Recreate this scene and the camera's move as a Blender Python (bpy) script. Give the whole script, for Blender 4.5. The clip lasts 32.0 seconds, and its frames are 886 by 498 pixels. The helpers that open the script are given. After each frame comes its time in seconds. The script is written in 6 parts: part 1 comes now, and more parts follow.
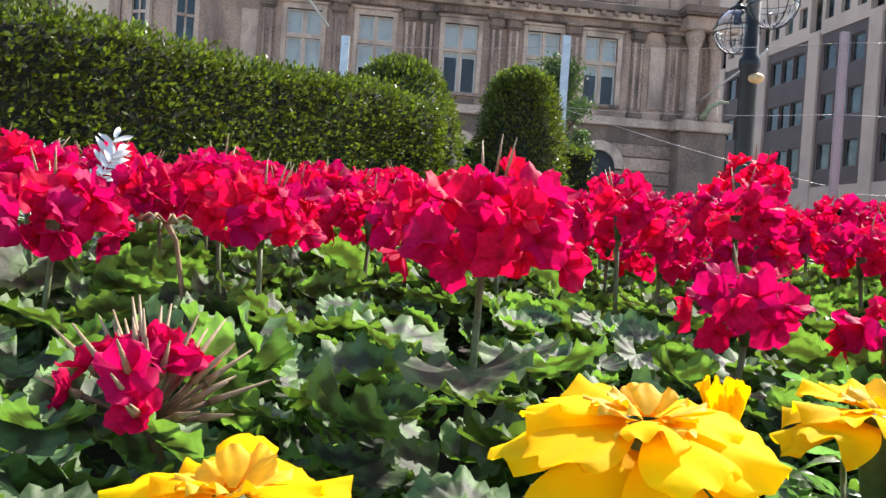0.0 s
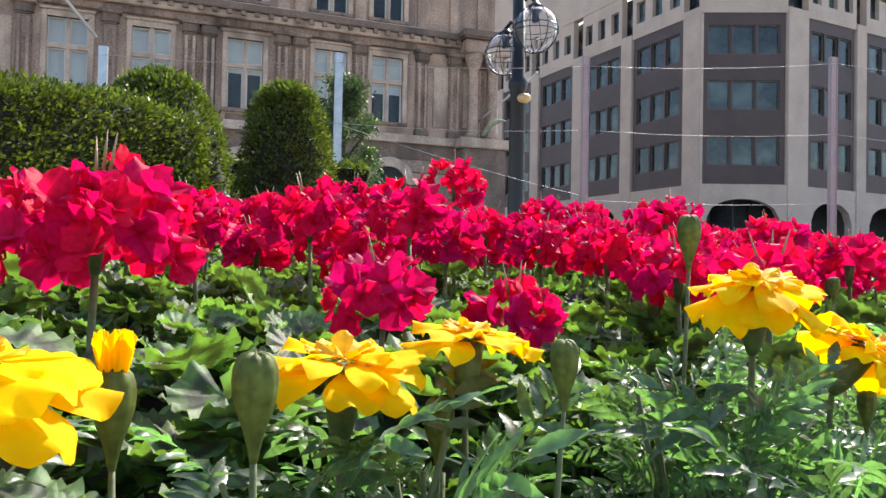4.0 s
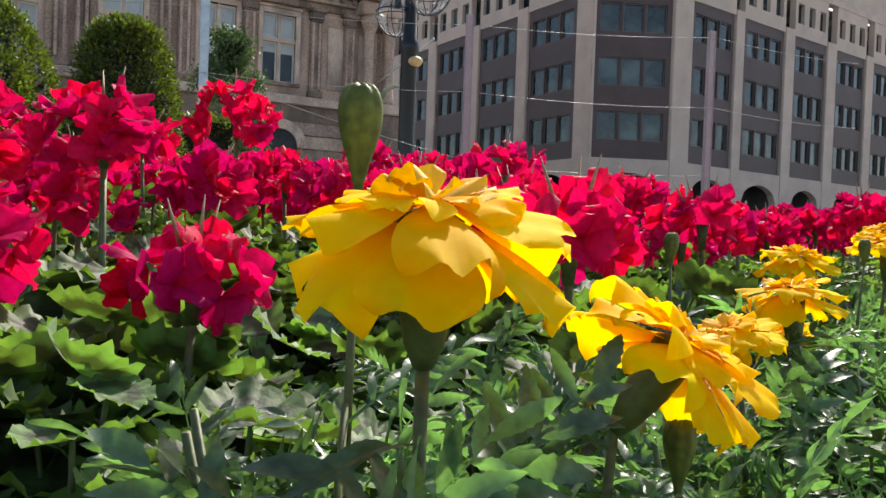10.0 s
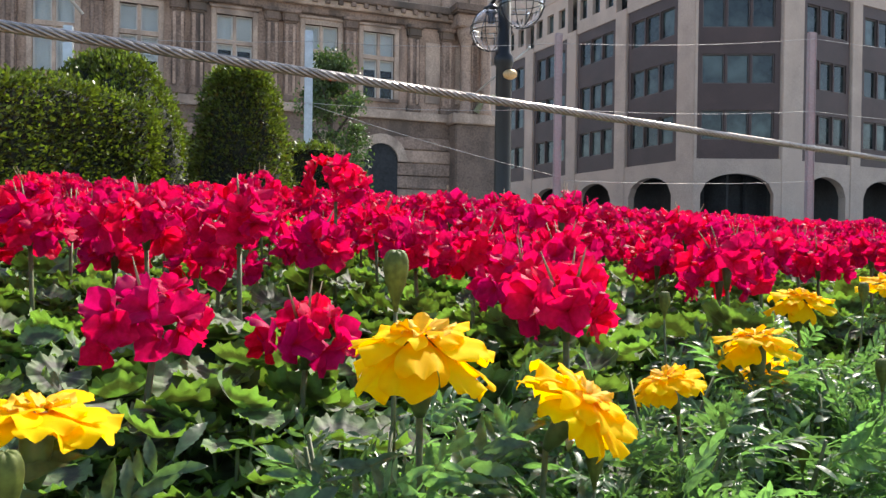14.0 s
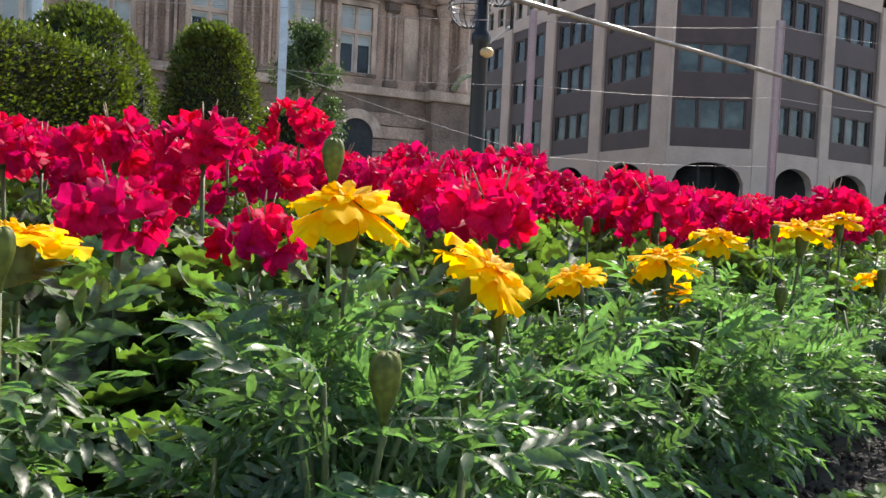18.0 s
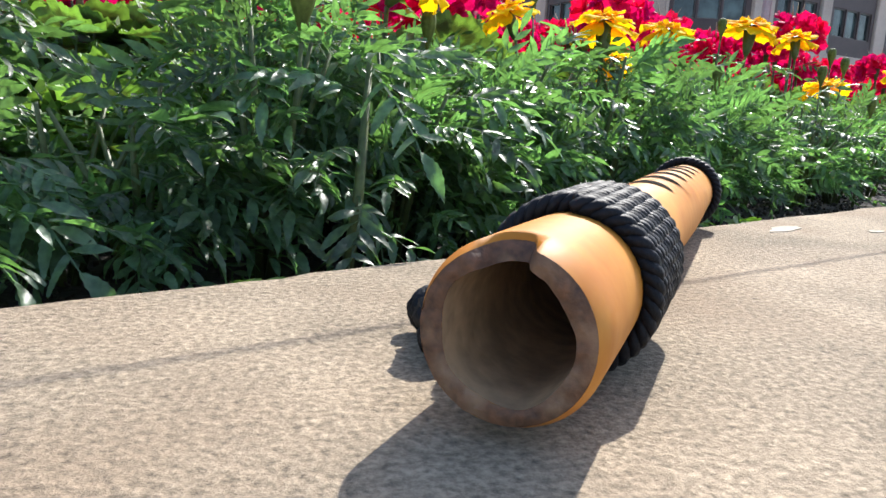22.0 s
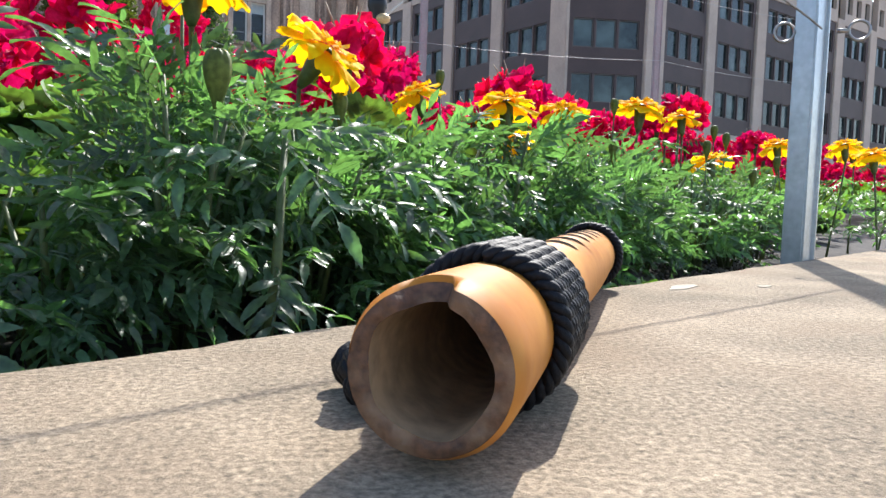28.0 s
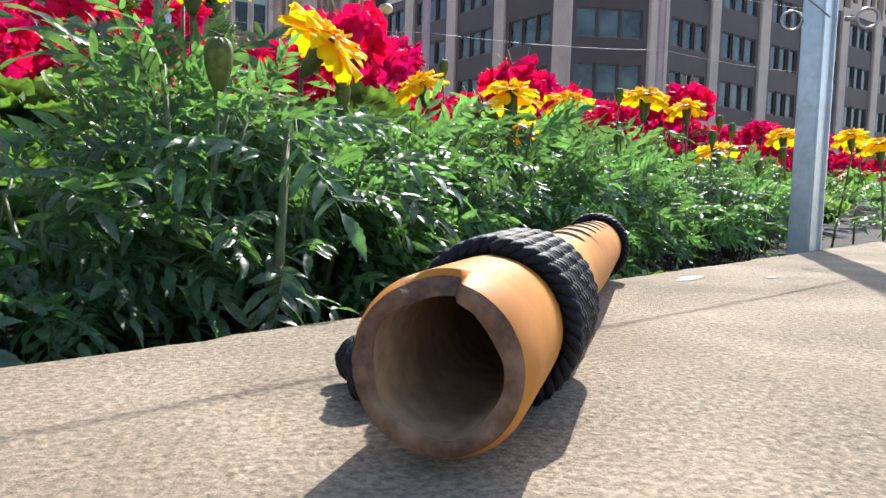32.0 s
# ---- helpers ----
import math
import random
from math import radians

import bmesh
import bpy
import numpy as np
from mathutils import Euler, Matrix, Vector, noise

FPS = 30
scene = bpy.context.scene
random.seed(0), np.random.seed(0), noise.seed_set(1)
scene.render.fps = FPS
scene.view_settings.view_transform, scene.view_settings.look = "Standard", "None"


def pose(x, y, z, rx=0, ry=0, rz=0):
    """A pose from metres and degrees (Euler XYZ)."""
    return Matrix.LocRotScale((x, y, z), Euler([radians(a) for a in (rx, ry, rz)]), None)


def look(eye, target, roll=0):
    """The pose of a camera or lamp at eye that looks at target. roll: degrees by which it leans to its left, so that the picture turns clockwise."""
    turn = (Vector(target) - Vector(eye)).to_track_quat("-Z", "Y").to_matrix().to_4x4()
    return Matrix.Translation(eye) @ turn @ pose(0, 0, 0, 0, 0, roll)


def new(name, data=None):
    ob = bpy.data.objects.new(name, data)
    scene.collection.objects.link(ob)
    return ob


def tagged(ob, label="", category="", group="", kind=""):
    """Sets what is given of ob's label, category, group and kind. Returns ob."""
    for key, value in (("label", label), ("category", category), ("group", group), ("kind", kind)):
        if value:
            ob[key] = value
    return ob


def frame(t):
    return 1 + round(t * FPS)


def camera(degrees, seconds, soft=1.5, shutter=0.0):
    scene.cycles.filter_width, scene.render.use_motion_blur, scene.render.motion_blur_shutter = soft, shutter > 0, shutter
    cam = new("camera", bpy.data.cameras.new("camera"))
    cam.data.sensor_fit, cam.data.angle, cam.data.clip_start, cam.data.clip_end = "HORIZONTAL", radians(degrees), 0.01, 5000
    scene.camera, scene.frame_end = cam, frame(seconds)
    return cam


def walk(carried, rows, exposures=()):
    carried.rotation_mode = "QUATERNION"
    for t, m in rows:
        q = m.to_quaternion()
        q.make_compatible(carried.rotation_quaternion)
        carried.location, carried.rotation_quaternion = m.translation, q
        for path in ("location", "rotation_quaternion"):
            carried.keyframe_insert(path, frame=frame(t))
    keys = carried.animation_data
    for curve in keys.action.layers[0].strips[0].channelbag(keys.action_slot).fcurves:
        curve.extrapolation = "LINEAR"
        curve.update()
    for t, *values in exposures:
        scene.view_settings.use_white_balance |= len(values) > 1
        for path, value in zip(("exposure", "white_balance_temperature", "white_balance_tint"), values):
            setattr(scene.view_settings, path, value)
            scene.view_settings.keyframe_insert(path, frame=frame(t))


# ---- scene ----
cam = camera(62.0, 32.0)
PATH = [
    (0, (0.041, 0.017, 0.187), (-0.031, 2.015, 0.158), 3.8),
    (0.5, (0.058, 0.027, 0.195), (0.049, 2.027, 0.206), 3.2),
    (1, (0.051, 0.002, 0.189), (0.013, 2.002, 0.206), 3.1),
    (1.5, (0.044, -0.019, 0.186), (-0.032, 1.98, 0.209), 3.4),
    (2, (0.062, -0.023, 0.174), (0.087, 1.976, 0.16), 3.8),
    (2.5, (0.087, -0.028, 0.171), (0.266, 1.964, 0.173), 4.0),
    (3, (0.119, -0.013, 0.169), (0.46, 1.957, 0.179), 2.5),
    (3.5, (0.132, -0.012, 0.168), (0.552, 1.944, 0.183), 1.7),
    (4, (0.146, -0.009, 0.176), (0.61, 1.936, 0.217), 1.1),
    (4.5, (0.16, -0.006, 0.173), (0.669, 1.928, 0.2), 1.2),
    (6.5, (0.317, 0.134, 0.17), (1.001, 2.012, 0.091), 0.6),
    (7, (0.358, 0.172, 0.165), (1.196, 1.986, 0.078), 0.6),
    (7.5, (0.364, 0.181, 0.162), (1.216, 1.989, 0.105), 2.0),
    (8, (0.364, 0.183, 0.16), (1.178, 2.01, 0.137), 3.0),
    (8.5, (0.344, 0.174, 0.16), (1.061, 2.042, 0.136), 3.0),
    (9, (0.336, 0.164, 0.169), (0.994, 2.051, 0.088), 0.5),
    (9.5, (0.318, 0.156, 0.164), (1.027, 2.025, 0.101), 2.1),
    (10, (0.31, 0.145, 0.165), (1.046, 2.004, 0.126), 2.1),
    (10.5, (0.308, 0.136, 0.162), (1.056, 1.991, 0.134), 1.8),
    (11, (0.312, 0.134, 0.161), (1.075, 1.983, 0.153), 1.7),
    (11.5, (0.319, 0.118, 0.16), (1.101, 1.959, 0.162), 1.6),
    (12, (0.314, 0.102, 0.175), (1.085, 1.946, 0.223), 0.6),
    (12.5, (0.3, 0.06, 0.183), (1.028, 1.921, 0.261), 1.3),
    (13, (0.284, 0.017, 0.201), (0.919, 1.913, 0.257), 1.0),
    (13.5, (0.291, 0.003, 0.21), (0.767, 1.946, 0.222), 0.1),
    (14, (0.3, -0.006, 0.209), (0.774, 1.937, 0.186), 0.7),
    (14.5, (0.295, -0.004, 0.208), (0.735, 1.946, 0.174), 1.0),
    (16.5, (0.289, -0.012, 0.214), (0.681, 1.948, 0.149), 2.2),
    (17, (0.289, -0.019, 0.215), (0.677, 1.941, 0.145), 1.9),
    (17.5, (0.298, -0.071, 0.2), (0.728, 1.882, 0.208), 1.6),
    (18, (0.31, -0.07, 0.162), (0.857, 1.852, 0.085), 2.6),
    (18.5, (0.311, -0.056, 0.146), (0.908, 1.853, 0.115), 3.9),
    (19, (0.311, -0.063, 0.124), (0.901, 1.845, 0.017), 2.9),
    (19.5, (0.324, -0.063, 0.1), (1.017, 1.802, -0.1), 2.9),
    (20, (0.332, -0.06, 0.08), (0.978, 1.797, -0.285), 3.6),
    (20.5, (0.34, -0.076, 0.068), (0.997, 1.769, -0.34), 1.3),
    (21, (0.346, -0.083, 0.06), (0.99, 1.759, -0.382), 1.8),
    (21.5, (0.342, -0.115, 0.055), (0.934, 1.753, -0.349), 2.9),
    (22, (0.333, -0.135, 0.053), (0.913, 1.745, -0.307), 3.4),
    (22.5, (0.332, -0.137, 0.051), (0.934, 1.723, -0.371), 2.0),
    (23, (0.334, -0.134, 0.047), (1.035, 1.695, -0.353), 1.7),
    (23.5, (0.335, -0.136, 0.049), (1.074, 1.694, -0.274), 1.7),
    (24, (0.335, -0.138, 0.049), (1.077, 1.702, -0.202), 1.7),
    (24.5, (0.333, -0.138, 0.05), (1.115, 1.694, -0.131), 2.3),
    (25, (0.333, -0.14, 0.049), (1.097, 1.702, -0.105), 1.8),
    (25.5, (0.332, -0.139, 0.049), (1.111, 1.701, -0.045), 1.9),
    (27.5, (0.332, -0.14, 0.048), (1.116, 1.696, -0.073), 2.1),
    (28, (0.329, -0.144, 0.048), (1.124, 1.687, -0.085), 1.9),
    (28.5, (0.327, -0.147, 0.047), (1.128, 1.682, -0.067), 1.9),
    (29, (0.327, -0.146, 0.047), (1.133, 1.677, -0.112), 1.7),
    (29.5, (0.327, -0.147, 0.047), (1.132, 1.677, -0.109), 1.6),
    (30, (0.327, -0.146, 0.047), (1.134, 1.677, -0.105), 1.7),
    (30.5, (0.327, -0.146, 0.047), (1.128, 1.677, -0.132), 1.4),
    (31, (0.326, -0.147, 0.048), (1.121, 1.684, -0.071), 1.6),
    (31.5, (0.326, -0.147, 0.047), (1.112, 1.689, -0.068), 1.5),
    (32, (0.33, -0.14, 0.048), (1.117, 1.692, -0.11), 1.8),
]
walk(cam, [(t, look(eye, target, roll)) for t, eye, target, roll in PATH],
     exposures=[(0, 1.38, 6500, 10), (4.5, 1.30, 6650, 10), (7, 1.11, 7000, 10), (9, 1.08, 7000, 10), (10, 0.86, 6850, 10), (12, 1.25, 6700, 10), (13, 1.24, 6750, 10), (14, 1.13, 6750, 10), (18, 1.02, 6800, 10), (20, 1.26, 6250, 10), (27, 1.2, 6200, 10), (32, 1.2, 6200, 10)])

# ---- world, sun, exposure ----
SUN_HEADING, SUN_HEIGHT = 41.0, 43.0          # degrees clockwise from +y, degrees above the horizon
world = bpy.data.worlds.new("sky")
scene.world = world
world.use_nodes = True
_nt = world.node_tree
_sky = _nt.nodes.new("ShaderNodeTexSky")
_sky.sky_type, _sky.sun_disc = "NISHITA", False
_sky.sun_elevation, _sky.sun_rotation = radians(SUN_HEIGHT), radians(SUN_HEADING)
_sky.air_density, _sky.dust_density = 1.0, 1.5
_nt.links.new(_sky.outputs[0], _nt.nodes["Background"].inputs[0])
_nt.nodes["Background"].inputs[1].default_value = 0.15
_sun = bpy.data.lights.new("sun", "SUN")
_sun.energy, _sun.angle, _sun.color = 4.0, radians(0.8), (1.0, 0.95, 0.87)
sun = new("sun", _sun)
_a, _e = radians(SUN_HEADING), radians(SUN_HEIGHT)
sun.matrix_world = look((30 * math.sin(_a) * math.cos(_e), 30 * math.cos(_a) * math.cos(_e), 30 * math.sin(_e)), (0, 0, 0))
scene.view_settings.exposure = 1.0

rng = np.random.default_rng(7)


# ---- materials ----
ISLE = {"yellow_petal": (0.9, 1.08), "petal_red": (0.8, 1.2), "petal_red_far": (0.75, 1.2), "leaf_hedge": (0.30, 1.55), "leaf_geranium": (0.55, 1.5)}
TINT = {"leaf": (2.2, 2.5, 0.75, 1), "leaf_marigold": (1.8, 2.35, 0.85, 1), "petal": (1.5, 1.5, 1.5, 1), "yellow": (1.3, 1.2, 1.0, 1)}


def mat(name, colour, rough=0.6, metal=0.0, vary=0.15, scale=8.0, fine=60.0, bump=0.15, second=None, spec=0.5,
        trans=0.0, island=False, use="OBJECT", stain=None):
    """A surface: base colour broken up by a coarse and a fine noise, with relief. trans: light let through a thin leaf."""
    m = bpy.data.materials.new(name)
    m.use_nodes = True
    nt = m.node_tree
    nd, ln = nt.nodes, nt.links
    b = nd["Principled BSDF"]
    co = nd.new("ShaderNodeTexCoord")
    n1, n2 = nd.new("ShaderNodeTexNoise"), nd.new("ShaderNodeTexNoise")
    n1.inputs["Scale"].default_value, n2.inputs["Scale"].default_value = scale, fine
    n1.inputs["Detail"].default_value, n2.inputs["Detail"].default_value = 4, 3
    for n in (n1, n2):
        ln.new(co.outputs["Object"], n.inputs["Vector"])
    second = second or tuple(c * (1 - 2.2 * vary) for c in colour)
    ramp = nd.new("ShaderNodeMix")
    ramp.data_type = "RGBA"
    ramp.inputs["A"].default_value, ramp.inputs["B"].default_value = (*second, 1), (*colour, 1)
    add = nd.new("ShaderNodeMath")
    add.operation = "ADD"
    ln.new(n1.outputs["Fac"], add.inputs[0])
    ln.new(n2.outputs["Fac"], add.inputs[1])
    mr = nd.new("ShaderNodeMapRange")
    mr.inputs["From Min"].default_value, mr.inputs["From Max"].default_value = 0.72, 1.28
    ln.new(add.outputs[0], mr.inputs["Value"])
    ln.new(mr.outputs[0], ramp.inputs["Factor"])
    col = ramp.outputs["Result"]
    if island:
        src = nd.new("ShaderNodeNewGeometry").outputs["Random Per Island"] if island == "island" else nd.new("ShaderNodeObjectInfo").outputs["Random"]
        hs = nd.new("ShaderNodeHueSaturation")
        v = nd.new("ShaderNodeMapRange")
        v.inputs["To Min"].default_value, v.inputs["To Max"].default_value = ISLE.get(name, (0.6, 1.4))
        h = nd.new("ShaderNodeMapRange")
        h.inputs["To Min"].default_value, h.inputs["To Max"].default_value = 0.488, 0.512
        ln.new(src, v.inputs["Value"])
        ln.new(src, h.inputs["Value"])
        ln.new(v.outputs[0], hs.inputs["Value"])
        ln.new(h.outputs[0], hs.inputs["Hue"])
        ln.new(col, hs.inputs["Color"])
        col = hs.outputs["Color"]
    if stain:
        n3 = nd.new("ShaderNodeTexNoise")
        n3.inputs["Scale"].default_value, n3.inputs["Detail"].default_value = stain[1], 6
        mp = nd.new("ShaderNodeMapping")
        mp.inputs["Scale"].default_value = stain[2] if len(stain) > 2 else (1, 1, 1)
        ln.new(co.outputs["Object"], mp.inputs["Vector"])
        ln.new(mp.outputs[0], n3.inputs["Vector"])
        r3 = nd.new("ShaderNodeMapRange")
        r3.inputs["From Min"].default_value, r3.inputs["From Max"].default_value = 0.5, 0.68
        ln.new(n3.outputs["Fac"], r3.inputs["Value"])
        mx = nd.new("ShaderNodeMix")
        mx.data_type = "RGBA"
        mx.inputs["B"].default_value = (*stain[0], 1)
        ln.new(col, mx.inputs["A"])
        ln.new(r3.outputs[0], mx.inputs["Factor"])
        col = mx.outputs["Result"]
    ln.new(col, b.inputs["Base Color"])
    b.inputs["Roughness"].default_value, b.inputs["Metallic"].default_value = rough, metal
    b.inputs["Specular IOR Level"].default_value = spec
    if bump:
        bp = nd.new("ShaderNodeBump")
        bp.inputs["Strength"].default_value, bp.inputs["Distance"].default_value = bump, 0.3 / fine
        ln.new(n2.outputs["Fac"], bp.inputs["Height"])
        ln.new(bp.outputs[0], b.inputs["Normal"])
    if trans:
        tr = nd.new("ShaderNodeBsdfTranslucent")
        g = nd.new("ShaderNodeMix")
        g.data_type, g.blend_type = "RGBA", "MULTIPLY"
        g.inputs["Factor"].default_value = 1.0
        ln.new(col, g.inputs["A"])
        g.inputs["B"].default_value = TINT.get(name, TINT.get(name.split("_")[0], (1, 1, 1, 1)))
        ln.new(g.outputs["Result"], tr.inputs["Color"])
        ms = nd.new("ShaderNodeMixShader")
        ms.inputs[0].default_value = trans
        ln.new(b.outputs[0], ms.inputs[1])
        ln.new(tr.outputs[0], ms.inputs[2])
        ln.new(ms.outputs[0], nd["Material Output"].inputs["Surface"])
    return m



def zone_leaf(name, edge, band, heart, trans=0.3):
    """A geranium leaf: dark ring between heart and rim, veins, by the radius stored in its UV map."""
    m = mat(name, edge, 0.62, vary=0.2, scale=30, fine=160, bump=0.35, trans=trans, island="object")
    nt = m.node_tree
    nd, ln = nt.nodes, nt.links
    b = nd["Principled BSDF"]
    old = b.inputs["Base Color"].links[0].from_socket
    uv = nd.new("ShaderNodeUVMap")
    sp = nd.new("ShaderNodeSeparateXYZ")
    ln.new(uv.outputs[0], sp.inputs[0])
    cr = nd.new("ShaderNodeValToRGB")
    e = cr.color_ramp.elements
    e[0].position, e[0].color = 0.0, (*heart, 1)
    e[1].position, e[1].color = 1.0, (1, 1, 1, 1)
    for p, c in ((0.30, heart), (0.45, band), (0.66, band), (0.80, (1, 1, 1))):
        k = cr.color_ramp.elements.new(p)
        k.color = (*c, 1)
    nz = nd.new("ShaderNodeTexNoise")
    nz.inputs["Scale"].default_value = 40
    ad = nd.new("ShaderNodeMath")
    ad.operation = "MULTIPLY_ADD"
    ad.inputs[1].default_value = 0.22
    ln.new(nz.outputs["Fac"], ad.inputs[0])
    ln.new(sp.outputs["X"], ad.inputs[2])
    sb = nd.new("ShaderNodeMath")
    sb.operation = "SUBTRACT"
    sb.inputs[1].default_value = 0.11
    ln.new(ad.outputs[0], sb.inputs[0])
    ln.new(sb.outputs[0], cr.inputs[0])
    mx = nd.new("ShaderNodeMix")
    mx.data_type, mx.blend_type = "RGBA", "MULTIPLY"
    mx.inputs["Factor"].default_value = 1.0
    ln.new(old, mx.inputs["A"])
    ln.new(cr.outputs[0], mx.inputs["B"])
    for l in list(old.links):
        if l.to_node != mx:
            ln.new(mx.outputs["Result"], l.to_socket)
    return m


def glass(name, colour=(1, 1, 1), rough=0.0, ior=1.45):
    m = bpy.data.materials.new(name)
    m.use_nodes = True
    b = m.node_tree.nodes["Principled BSDF"]
    b.inputs["Base Color"].default_value = (*colour, 1)
    b.inputs["Transmission Weight"].default_value, b.inputs["Roughness"].default_value, b.inputs["IOR"].default_value = 1.0, rough, ior
    return m


